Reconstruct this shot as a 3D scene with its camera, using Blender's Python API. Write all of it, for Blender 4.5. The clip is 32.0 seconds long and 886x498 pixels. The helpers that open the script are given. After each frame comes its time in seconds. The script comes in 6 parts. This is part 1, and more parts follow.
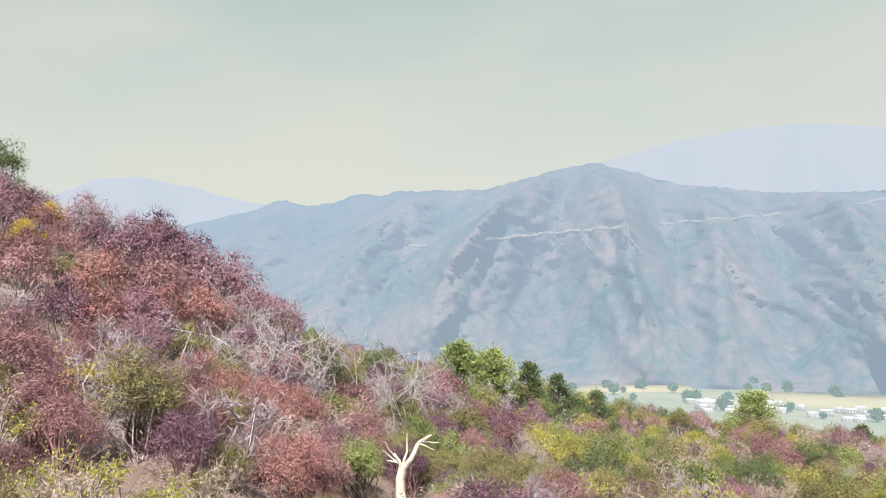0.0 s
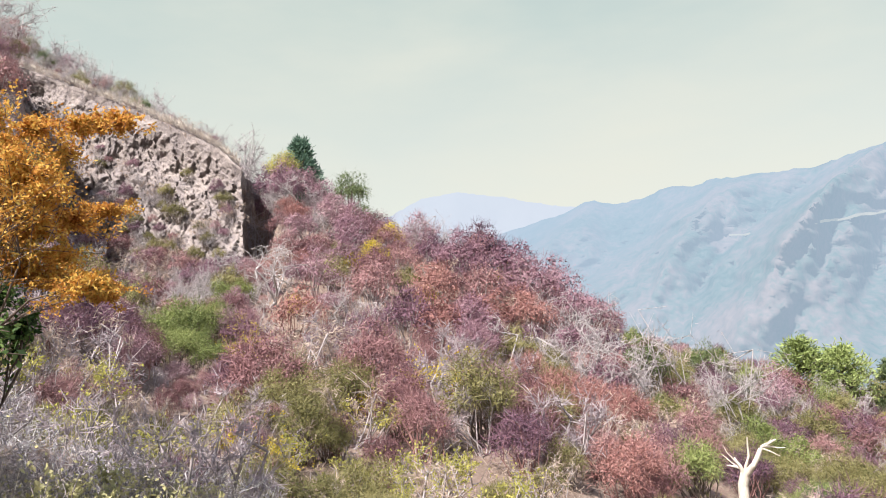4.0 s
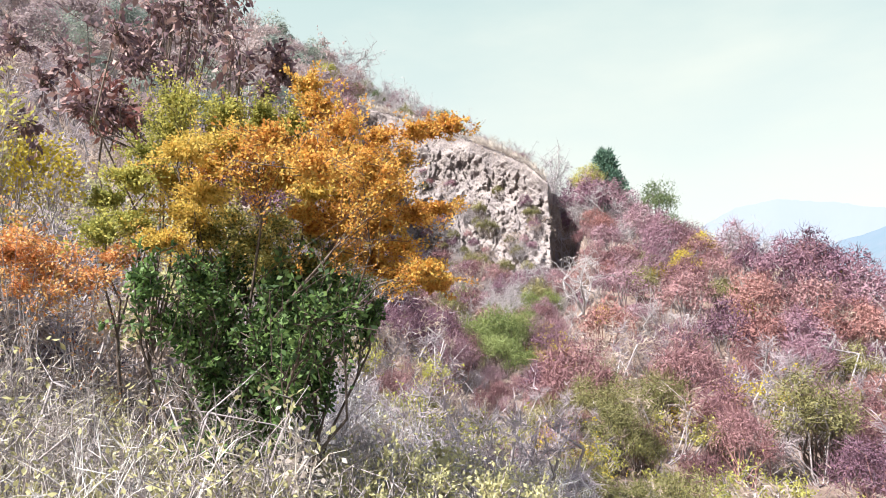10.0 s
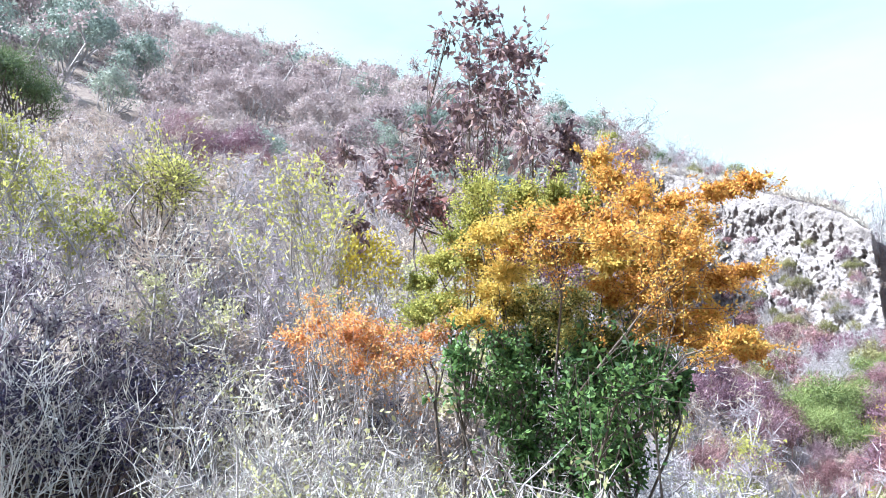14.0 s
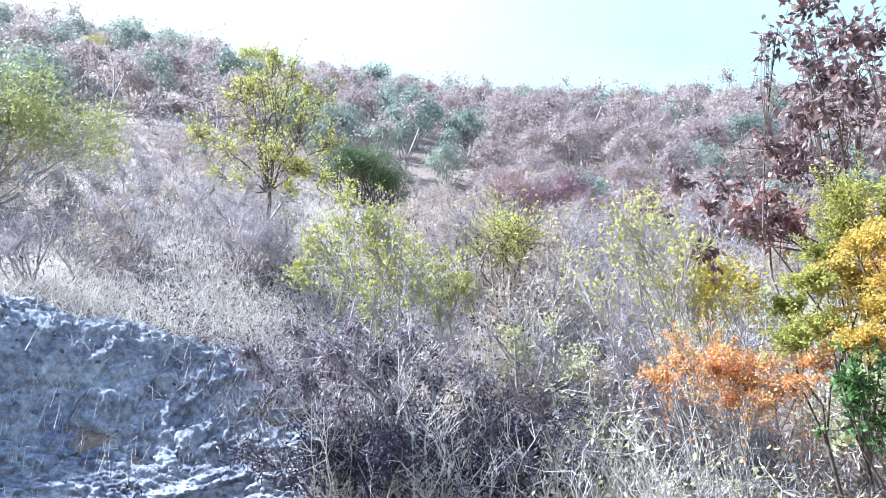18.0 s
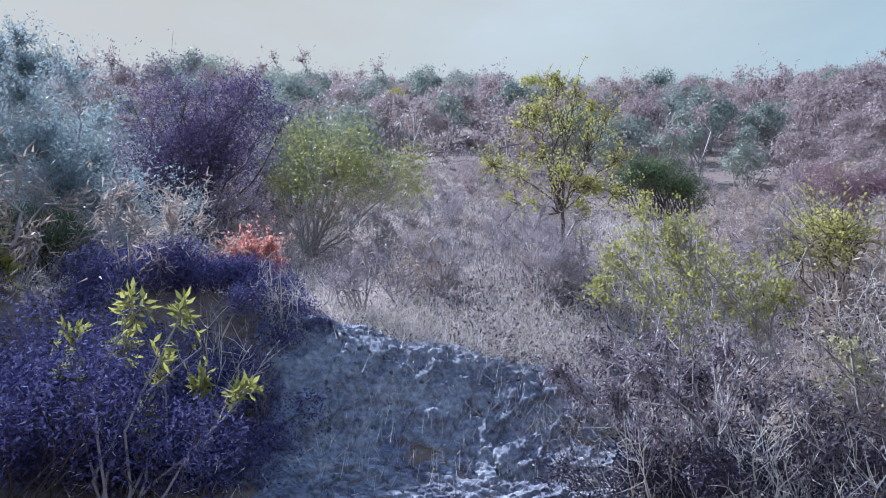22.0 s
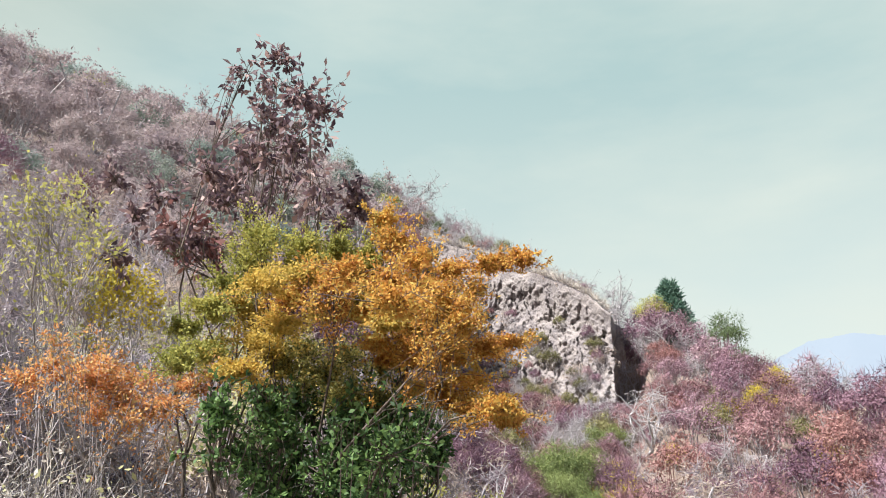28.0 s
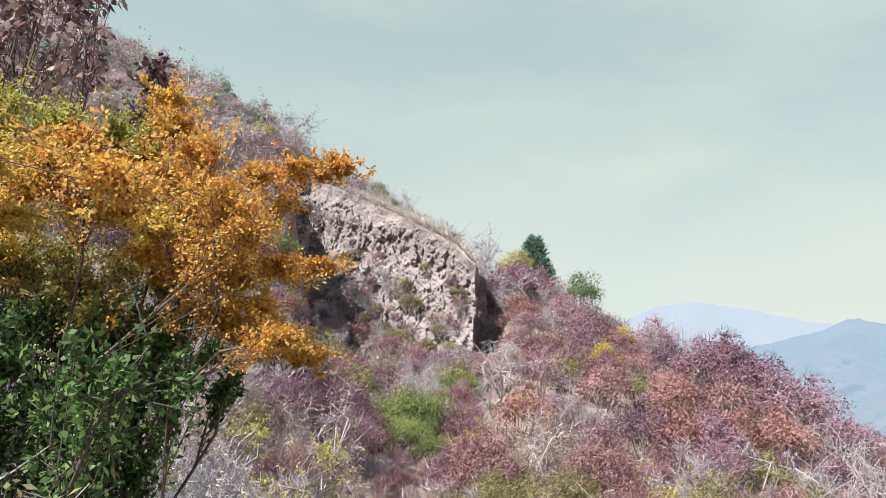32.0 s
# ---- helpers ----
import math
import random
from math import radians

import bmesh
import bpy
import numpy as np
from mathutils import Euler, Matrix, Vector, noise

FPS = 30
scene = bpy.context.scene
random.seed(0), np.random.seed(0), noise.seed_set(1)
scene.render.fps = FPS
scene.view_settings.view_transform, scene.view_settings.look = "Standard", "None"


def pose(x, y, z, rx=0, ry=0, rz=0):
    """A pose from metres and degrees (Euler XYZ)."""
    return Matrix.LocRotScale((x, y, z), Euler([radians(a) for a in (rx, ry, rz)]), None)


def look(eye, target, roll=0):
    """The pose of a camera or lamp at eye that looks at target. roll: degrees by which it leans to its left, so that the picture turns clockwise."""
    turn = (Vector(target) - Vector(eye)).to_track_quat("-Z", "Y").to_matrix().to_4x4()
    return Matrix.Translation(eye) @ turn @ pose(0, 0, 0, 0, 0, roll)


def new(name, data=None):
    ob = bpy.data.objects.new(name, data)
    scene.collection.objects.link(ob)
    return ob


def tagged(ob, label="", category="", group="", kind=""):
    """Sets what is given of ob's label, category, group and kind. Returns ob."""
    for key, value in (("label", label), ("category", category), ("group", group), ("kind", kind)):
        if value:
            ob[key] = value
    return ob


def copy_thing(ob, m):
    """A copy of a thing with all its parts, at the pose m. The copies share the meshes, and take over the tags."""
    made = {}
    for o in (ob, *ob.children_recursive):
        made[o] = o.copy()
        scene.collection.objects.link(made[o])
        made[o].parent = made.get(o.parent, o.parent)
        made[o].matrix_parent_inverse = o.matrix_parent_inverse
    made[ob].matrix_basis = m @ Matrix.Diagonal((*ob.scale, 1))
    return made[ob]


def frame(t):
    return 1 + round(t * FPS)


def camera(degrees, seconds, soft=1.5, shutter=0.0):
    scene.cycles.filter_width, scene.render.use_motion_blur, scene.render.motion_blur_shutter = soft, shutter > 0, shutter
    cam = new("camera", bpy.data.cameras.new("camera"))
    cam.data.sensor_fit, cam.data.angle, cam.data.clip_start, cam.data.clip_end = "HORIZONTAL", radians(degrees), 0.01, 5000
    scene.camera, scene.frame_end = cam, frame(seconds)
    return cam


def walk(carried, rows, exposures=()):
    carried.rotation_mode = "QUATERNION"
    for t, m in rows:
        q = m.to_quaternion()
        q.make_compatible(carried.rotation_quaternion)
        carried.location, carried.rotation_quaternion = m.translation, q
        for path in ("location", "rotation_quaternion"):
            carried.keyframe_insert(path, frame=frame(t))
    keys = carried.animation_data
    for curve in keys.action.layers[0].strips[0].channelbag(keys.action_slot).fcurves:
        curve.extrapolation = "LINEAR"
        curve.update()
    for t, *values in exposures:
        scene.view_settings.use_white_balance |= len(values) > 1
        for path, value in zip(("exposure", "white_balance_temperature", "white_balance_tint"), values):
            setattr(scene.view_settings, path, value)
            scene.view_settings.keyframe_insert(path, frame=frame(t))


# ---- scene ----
cam = camera(61.89, 32.0, soft=1.0)
# seconds; place; heading, tilt and roll in degrees
PATH = [
    (0.0, 0.211, 0.298, 0.132, -0.00, 5.32, -0.49),
    (0.5, 0.193, 0.315, 0.133, 0.97, 4.86, -0.26),
    (1.0, 0.177, 0.315, 0.139, 2.98, 3.88, 0.05),
    (1.5, 0.139, 0.282, 0.157, 6.08, 3.76, 0.04),
    (2.0, 0.129, 0.186, 0.172, 9.60, 4.06, 0.36),
    (2.5, 0.012, 0.098, 0.202, 14.04, 4.02, -0.41),
    (3.0, 0.011, 0.112, 0.209, 18.76, 4.96, -1.16),
    (3.5, 0.048, 0.091, 0.197, 23.11, 5.70, -2.05),
    (5.5, 0.101, 0.129, -0.031, 24.80, 6.17, -2.85),
    (6.0, 0.024, 0.139, -0.040, 27.35, 5.77, -1.81),
    (6.5, 0.027, 0.107, -0.036, 29.13, 5.55, -1.12),
    (7.0, 0.007, 0.107, -0.037, 30.79, 5.57, -1.25),
    (7.5, -0.008, 0.089, -0.044, 32.29, 6.07, -0.39),
    (8.0, -0.010, 0.049, -0.049, 34.25, 6.79, -0.12),
    (8.5, -0.014, 0.014, -0.055, 37.13, 6.52, -0.94),
    (9.0, 0.003, 0.015, -0.059, 39.20, 6.04, -1.16),
    (9.5, -0.028, 0.053, -0.044, 44.93, 6.06, -0.10),
    (10.0, -0.023, 0.070, -0.026, 47.36, 7.67, -0.54),
    (10.5, -0.007, 0.089, -0.028, 52.29, 8.35, -0.95),
    (11.0, 0.027, 0.061, -0.028, 58.07, 8.15, -0.75),
    (11.5, 0.016, 0.044, -0.011, 62.36, 9.00, -0.69),
    (12.0, 0.019, 0.032, -0.013, 64.08, 9.56, -0.71),
    (12.5, 0.011, 0.023, -0.002, 65.30, 10.52, -0.25),
    (13.0, -0.000, 0.000, -0.000, 67.75, 11.27, -0.38),
    (13.5, 0.010, -0.012, -0.006, 68.68, 12.43, -0.30),
    (15.5, 0.007, -0.070, -0.020, 76.68, 12.86, -0.54),
    (16.0, 0.001, -0.098, -0.014, 80.00, 12.63, -1.59),
    (16.5, -0.018, -0.120, -0.021, 84.70, 14.23, -1.06),
    (17.0, 0.011, -0.131, -0.044, 87.76, 14.86, -0.72),
    (17.5, 0.039, -0.158, -0.044, 90.90, 15.70, -1.42),
    (18.0, 0.060, -0.174, -0.019, 95.85, 16.58, -1.55),
    (18.5, 0.058, -0.202, -0.010, 103.18, 16.46, -1.99),
    (19.0, 0.033, -0.195, -0.015, 107.82, 16.33, -0.44),
    (19.5, 0.060, -0.211, -0.005, 112.06, 16.90, -1.00),
    (20.0, 0.092, -0.223, -0.001, 118.67, 17.49, -0.64),
    (20.5, 0.100, -0.241, 0.011, 122.75, 18.28, -1.56),
    (21.0, 0.096, -0.235, -0.002, 127.26, 19.16, -0.77),
    (21.5, 0.084, -0.234, -0.006, 125.87, 18.85, -0.20),
    (22.0, 0.051, -0.238, -0.019, 119.33, 18.07, 1.23),
    (22.5, 0.042, -0.236, -0.020, 112.81, 17.12, 1.39),
    (23.0, 0.002, -0.214, -0.013, 105.44, 17.20, 1.86),
    (23.5, -0.021, -0.212, 0.006, 99.46, 18.37, 1.71),
    (24.0, -0.022, -0.199, -0.001, 93.91, 20.12, 2.02),
    (24.5, -0.054, -0.172, 0.018, 90.99, 21.15, 1.71),
    (25.0, -0.056, -0.123, 0.013, 87.65, 23.62, 0.98),
    (25.5, -0.068, -0.094, 0.022, 80.18, 23.31, 0.06),
    (26.0, -0.084, -0.041, 0.034, 73.65, 22.23, 0.27),
    (26.5, -0.062, 0.003, 0.030, 67.41, 21.87, 1.61),
    (28.5, -0.098, -0.001, -0.002, 46.88, 16.65, 0.02),
    (29.0, -0.119, 0.069, -0.003, 42.08, 16.81, -0.68),
    (29.5, -0.182, 0.220, 0.013, 40.74, 17.35, 0.13),
    (30.0, -0.197, 0.308, 0.033, 40.35, 15.62, 2.66),
    (30.5, -0.294, 0.450, 0.051, 38.99, 13.68, 3.22),
    (31.0, -0.401, 0.593, 0.063, 36.55, 16.85, 1.91),
    (31.5, -0.496, 0.810, 0.057, 37.43, 15.27, 1.68),
    (32.0, -0.531, 0.998, 0.081, 41.99, 13.75, 3.53),
]
EXPOSURES = [(0, 1.06, 6300, 10), (3, 1.2, 6300, 10), (6, 1.26, 6250, 11), (9, 1.42, 6200, 10), (11, 1.72, 5800, 6), (13, 1.98, 5250, 2), (16, 2.1, 5080, 0), (18, 2.08, 4980, 0), (19, 1.98, 4920, 0), (20, 1.95, 4850, 3), (21, 1.42, 4850, 8), (22, 1.05, 4850, 10), (23, 1.5, 5250, 10), (24, 1.7, 5550, 8), (25, 1.42, 5600, 4), (26, 1.3, 5700, 5), (29, 1.26, 5980, 5), (32, 1.2, 6000, 7)]
walk(cam, [(t, pose(x, y, z, 90 + tilt, 0, turn) @ pose(0, 0, 0, 0, 0, roll)) for t, x, y, z, turn, tilt, roll in PATH], EXPOSURES)

# ---- sky and sun ----
SUN_AZ, SUN_EL = 168.0, 48.0
SKY = 0.05


def at(az, r, z=None, el=None):
    """A place by its bearing (degrees, to the left of +y), distance along the ground and height, or angle of height."""
    a = radians(az)
    return Vector((-math.sin(a) * r, math.cos(a) * r, r * math.tan(radians(el)) if el is not None else z))


world = bpy.data.worlds.new("sky")
scene.world = world
world.use_nodes = True
wn, wl = world.node_tree.nodes, world.node_tree.links
wn.clear()
sky = wn.new("ShaderNodeTexSky")
sky.sky_type = 'NISHITA'
sky.sun_disc = False
sky.sun_elevation = radians(SUN_EL)
sky.sun_rotation = radians(-SUN_AZ)
sky.altitude, sky.air_density, sky.dust_density, sky.ozone_density = 1200, 1.6, 2.0, 1.5
tc = wn.new("ShaderNodeTexCoord")
mp = wn.new("ShaderNodeMapping")
mp.inputs["Scale"].default_value = (1.0, 1.0, 3.2)
cn = wn.new("ShaderNodeTexNoise")
cn.inputs["Scale"].default_value, cn.inputs["Detail"].default_value, cn.inputs["Roughness"].default_value = 1.7, 6.0, 0.55
cr = wn.new("ShaderNodeValToRGB")
cr.color_ramp.elements[0].position, cr.color_ramp.elements[1].position = 0.42, 0.92
# haze thins with height above the horizon; the air is creamy low down and round the sun
sep = wn.new("ShaderNodeSeparateXYZ")
thin = wn.new("ShaderNodeMapRange")
thin.inputs[1].default_value, thin.inputs[2].default_value, thin.inputs[3].default_value, thin.inputs[4].default_value = 0.6, 0.9, 0.9, 0.05
low = wn.new("ShaderNodeMapRange")
low.inputs[1].default_value, low.inputs[2].default_value = 0.12, 0.5
air = wn.new("ShaderNodeMixRGB")
air.inputs[1].default_value, air.inputs[2].default_value = (7.4, 7.2, 5.8, 1), (4.6, 5.5, 4.7, 1)
dot = wn.new("ShaderNodeVectorMath")
dot.operation = 'DOT_PRODUCT'
dot.inputs[1].default_value = at(SUN_AZ, 1, el=SUN_EL).normalized()
glow = wn.new("ShaderNodeMapRange")
glow.inputs[1].default_value, glow.inputs[2].default_value = 0.3, 0.85
aureole = wn.new("ShaderNodeMixRGB")
aureole.inputs[2].default_value = (6.9, 5.5, 3.05, 1)
haze = wn.new("ShaderNodeMixRGB")
cloud = wn.new("ShaderNodeMixRGB")
cloud.inputs[2].default_value = (7.4, 7.2, 6.1, 1)
bg = wn.new("ShaderNodeBackground")
bg.inputs["Strength"].default_value = SKY
wo = wn.new("ShaderNodeOutputWorld")
wl.new(tc.outputs["Generated"], mp.inputs["Vector"])
wl.new(mp.outputs[0], cn.inputs["Vector"])
wl.new(cn.outputs["Fac"], cr.inputs[0])
wl.new(cr.outputs[0], cloud.inputs[0])
wl.new(tc.outputs["Generated"], sep.inputs[0])
wl.new(sep.outputs["Z"], thin.inputs[0])
wl.new(sep.outputs["Z"], low.inputs[0])
wl.new(low.outputs[0], air.inputs[0])
wl.new(tc.outputs["Generated"], dot.inputs[0])
wl.new(dot.outputs["Value"], glow.inputs[0])
wl.new(glow.outputs[0], aureole.inputs[0])
wl.new(air.outputs[0], aureole.inputs[1])
wl.new(thin.outputs[0], haze.inputs[0])
deep = wn.new("ShaderNodeMixRGB")
deep.blend_type = 'MULTIPLY'
deep.inputs[0].default_value, deep.inputs[2].default_value = 1.0, (1.2, 1.5, 2.1, 1)
wl.new(sky.outputs[0], deep.inputs[1])
wl.new(deep.outputs[0], haze.inputs[1])
wl.new(aureole.outputs[0], haze.inputs[2])
wl.new(haze.outputs[0], cloud.inputs[1])
wl.new(cloud.outputs[0], bg.inputs["Color"])
wl.new(bg.outputs[0], wo.inputs[0])

sun = new("sun", bpy.data.lights.new("sun", 'SUN'))
sun.data.energy, sun.data.angle, sun.data.color = 5.0, radians(0.6), (1.0, 0.93, 0.82)
sun.matrix_world = look(at(SUN_AZ, 100, el=SUN_EL), (0, 0, 0))


# ---- materials ----
def nodes_of(name):
    m = bpy.data.materials.new(name)
    m.use_nodes = True
    n, l = m.node_tree.nodes, m.node_tree.links
    n.clear()
    return m, n, l, n.new("ShaderNodeOutputMaterial")


def ramp(n, cols):
    r = n.new("ShaderNodeValToRGB")
    e = r.color_ramp.elements
    while len(e) < len(cols):
        e.new(0.5)
    for i, c in enumerate(cols):
        e[i].position, e[i].color = i / (len(cols) - 1), (*c, 1)
    return r


def leaf_material(name, cols, through_light=0.35, rough=0.6, own=0.4, patchy=0.0):
    """Leaves and twigs: each piece has its own tint, each plant too, and light shines through."""
    m, n, l, out = nodes_of(name)
    geo, oi = n.new("ShaderNodeNewGeometry"), n.new("ShaderNodeObjectInfo")
    mix = n.new("ShaderNodeMix")
    mix.inputs[0].default_value = own
    l.new(geo.outputs["Random Per Island"], mix.inputs[2])
    l.new(oi.outputs["Random"], mix.inputs[3])
    r = ramp(n, cols)
    l.new(mix.outputs[0], r.inputs[0])
    if patchy:
        co, pn, pm, mr = n.new("ShaderNodeTexCoord"), n.new("ShaderNodeTexNoise"), n.new("ShaderNodeMix"), n.new("ShaderNodeMapRange")
        pn.inputs["Scale"].default_value, pn.inputs["Detail"].default_value = 1.6, 3
        mr.inputs[1].default_value, mr.inputs[2].default_value = 0.32, 0.68
        pm.inputs[0].default_value = patchy
        l.new(co.outputs["Object"], pn.inputs["Vector"])
        l.new(pn.outputs["Fac"], mr.inputs[0])
        l.new(mix.outputs[0], pm.inputs[2])
        l.new(mr.outputs[0], pm.inputs[3])
        l.new(pm.outputs[0], r.inputs[0])
    b = n.new("ShaderNodeBsdfPrincipled")
    b.inputs["Roughness"].default_value = rough
    b.inputs["Specular IOR Level"].default_value = 0.3
    l.new(r.outputs[0], b.inputs["Base Color"])
    t = n.new("ShaderNodeBsdfTranslucent")
    l.new(r.outputs[0], t.inputs["Color"])
    s = n.new("ShaderNodeMixShader")
    s.inputs[0].default_value = through_light
    l.new(b.outputs[0], s.inputs[1])
    l.new(t.outputs[0], s.inputs[2])
    l.new(s.outputs[0], out.inputs[0])
    return m


def solid_material(name, cols, scale=3.0, fine=25.0, bump=0.4, dist=0.05, rough=0.85, stretch=(1, 1, 1)):
    """Bark, rock, soil: two scales of noise in colour and relief."""
    m, n, l, out = nodes_of(name)
    c = n.new("ShaderNodeTexCoord")
    p = n.new("ShaderNodeMapping")
    p.inputs["Scale"].default_value = stretch
    l.new(c.outputs["Object"], p.inputs[0])
    a, b2 = n.new("ShaderNodeTexNoise"), n.new("ShaderNodeTexNoise")
    for q, s in ((a, scale), (b2, fine)):
        q.inputs["Scale"].default_value, q.inputs["Detail"].default_value, q.inputs["Roughness"].default_value = s, 6, 0.65
        l.new(p.outputs[0], q.inputs["Vector"])
    mix = n.new("ShaderNodeMix")
    mix.inputs[0].default_value = 0.45
    l.new(a.outputs["Fac"], mix.inputs[2])
    l.new(b2.outputs["Fac"], mix.inputs[3])
    mr = n.new("ShaderNodeMapRange")
    mr.inputs[1].default_value, mr.inputs[2].default_value = 0.33, 0.67
    l.new(mix.outputs[0], mr.inputs[0])
    r = ramp(n, cols)
    l.new(mr.outputs[0], r.inputs[0])
    b = n.new("ShaderNodeBsdfPrincipled")
    b.inputs["Roughness"].default_value = rough
    b.inputs["Specular IOR Level"].default_value = 0.25
    l.new(r.outputs[0], b.inputs["Base Color"])
    bp = n.new("ShaderNodeBump")
    bp.inputs["Strength"].default_value, bp.inputs["Distance"].default_value = bump, dist
    l.new(mix.outputs[0], bp.inputs["Height"])
    l.new(bp.outputs[0], b.inputs["Normal"])
    l.new(b.outputs[0], out.inputs[0])
    return m


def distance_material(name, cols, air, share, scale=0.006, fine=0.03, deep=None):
    """Far land: lit diffuse, with the glow of kilometres of bright air mixed in as emission."""
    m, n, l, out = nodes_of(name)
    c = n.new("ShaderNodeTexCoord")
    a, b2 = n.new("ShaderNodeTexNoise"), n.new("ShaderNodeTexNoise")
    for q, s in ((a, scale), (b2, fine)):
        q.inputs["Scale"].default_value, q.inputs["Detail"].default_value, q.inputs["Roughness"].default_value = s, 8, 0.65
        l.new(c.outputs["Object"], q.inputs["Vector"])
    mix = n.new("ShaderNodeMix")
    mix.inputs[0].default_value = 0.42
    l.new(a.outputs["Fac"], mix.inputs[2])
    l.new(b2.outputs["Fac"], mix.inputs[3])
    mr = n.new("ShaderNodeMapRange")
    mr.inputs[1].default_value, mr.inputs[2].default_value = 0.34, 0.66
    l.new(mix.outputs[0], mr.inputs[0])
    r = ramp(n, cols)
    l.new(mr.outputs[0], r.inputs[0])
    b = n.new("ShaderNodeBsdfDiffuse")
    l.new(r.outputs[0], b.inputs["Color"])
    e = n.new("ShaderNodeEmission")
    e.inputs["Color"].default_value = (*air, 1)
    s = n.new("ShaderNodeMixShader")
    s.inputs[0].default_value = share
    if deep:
        # what lies farther off gets a larger share of the glow, as behind more air
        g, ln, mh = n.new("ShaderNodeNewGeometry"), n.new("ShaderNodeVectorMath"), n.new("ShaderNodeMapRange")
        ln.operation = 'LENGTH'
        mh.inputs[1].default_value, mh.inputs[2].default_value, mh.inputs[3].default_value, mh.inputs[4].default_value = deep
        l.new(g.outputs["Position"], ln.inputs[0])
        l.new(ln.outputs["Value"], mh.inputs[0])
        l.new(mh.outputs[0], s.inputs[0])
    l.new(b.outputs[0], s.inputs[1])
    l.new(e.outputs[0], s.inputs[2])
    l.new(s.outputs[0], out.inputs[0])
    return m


M_GROUND = solid_material("dry_ground", [(0.10, 0.07, 0.06), (0.21, 0.155, 0.13), (0.35, 0.28, 0.24)], 0.35, 6.0, 0.8, 0.15)
# Air glow is mixed into the valley floor as emission.
M_VALLEY = distance_material("hazy_valley_floor", [(0.15, 0.19, 0.12), (0.26, 0.26, 0.17), (0.36, 0.33, 0.24)], (0.265, 0.315, 0.315), 0.62, 0.004, 0.02)
M_ROCK = solid_material("cliff_rock", [(0.10, 0.088, 0.096), (0.215, 0.185, 0.19), (0.285, 0.245, 0.24), (0.37, 0.32, 0.305)], 0.9, 5.0, 1.0, 0.3)
# The blue cast of shade is part of this rock's colour ramp.
M_BANK = solid_material("shade_blue_rock", [(0.04, 0.04, 0.08), (0.17, 0.17, 0.23), (0.34, 0.34, 0.40), (0.55, 0.545, 0.58)], 1.8, 16.0, 1.0, 0.08)
M_BARK = solid_material("grey_brown_bark", [(0.06, 0.045, 0.04), (0.17, 0.13, 0.11)], 3, 30, 0.6, 0.02, stretch=(1, 1, 0.25))
M_PALE = solid_material("bleached_wood", [(0.42, 0.36, 0.31), (0.72, 0.66, 0.60)], 3, 25, 0.4, 0.02, stretch=(1, 1, 0.2))
M_TWIG = solid_material("grey_twig_bark", [(0.21, 0.18, 0.19), (0.45, 0.40, 0.41)], 4, 30, 0.3, 0.01)
M_BONEWOOD = solid_material("bleached_grey_branches", [(0.26, 0.235, 0.245), (0.47, 0.43, 0.44)], 4, 30, 0.3, 0.01)
M_WHITEWOOD = solid_material("bleached_white_sticks", [(0.52, 0.48, 0.48), (0.84, 0.80, 0.78)], 4, 30, 0.3, 0.01)
M_RTWIG = solid_material("red_twig_bark", [(0.14, 0.07, 0.07), (0.32, 0.18, 0.17)], 4, 30, 0.3, 0.01)
M_PINK = leaf_material("pink_twigs", [(0.06, 0.028, 0.036), (0.175, 0.085, 0.095), (0.31, 0.165, 0.175), (0.42, 0.29, 0.265)], 0.14, own=0.55)
M_MAUVE = leaf_material("mauve_twigs", [(0.05, 0.027, 0.047), (0.155, 0.08, 0.118), (0.29, 0.165, 0.205), (0.40, 0.29, 0.30)], 0.14, own=0.6)
M_RUST = leaf_material("rust_leaves", [(0.125, 0.05, 0.05), (0.30, 0.138, 0.13), (0.44, 0.265, 0.235)], 0.16, own=0.45)
# The slight lavender in these greys stands for the blue cast of shade.
M_GREY = leaf_material("grey_dry_twigs", [(0.20, 0.165, 0.19), (0.36, 0.30, 0.33), (0.50, 0.44, 0.46)], 0.3, own=0.6)
M_BONE = leaf_material("bleached_stalks", [(0.12, 0.10, 0.14), (0.46, 0.42, 0.47), (0.82, 0.77, 0.80), (0.84, 0.80, 0.72)], 0.35, own=0.15)
# Haze put into the colour: paler copies of scrub for the upper slope.
M_HAZEPINK = leaf_material("hazed_mauve_twigs", [(0.26, 0.20, 0.215), (0.34, 0.265, 0.275), (0.40, 0.32, 0.315), (0.44, 0.365, 0.345)], 0.35, own=0.55)
M_HAZEGREEN = leaf_material("hazed_green_leaves", [(0.17, 0.20, 0.19), (0.25, 0.285, 0.25), (0.35, 0.365, 0.30)], 0.35, own=0.6)
M_FIR = leaf_material("young_pine_needles", [(0.07, 0.10, 0.05), (0.14, 0.18, 0.09), (0.23, 0.28, 0.14)], 0.3)
M_HAY = leaf_material("dull_dry_grass", [(0.26, 0.19, 0.16), (0.42, 0.33, 0.28), (0.56, 0.46, 0.40)], 0.35, own=0.3)
M_STRAW = leaf_material("straw_grass", [(0.34, 0.28, 0.25), (0.57, 0.50, 0.45), (0.76, 0.69, 0.63)], 0.35)
M_GREEN = leaf_material("green_leaves", [(0.06, 0.08, 0.025), (0.17, 0.205, 0.065), (0.34, 0.37, 0.14)], 0.2)
M_OLIVE = leaf_material("olive_leaves", [(0.06, 0.06, 0.02), (0.18, 0.165, 0.065), (0.34, 0.30, 0.145)], 0.16, own=0.45)
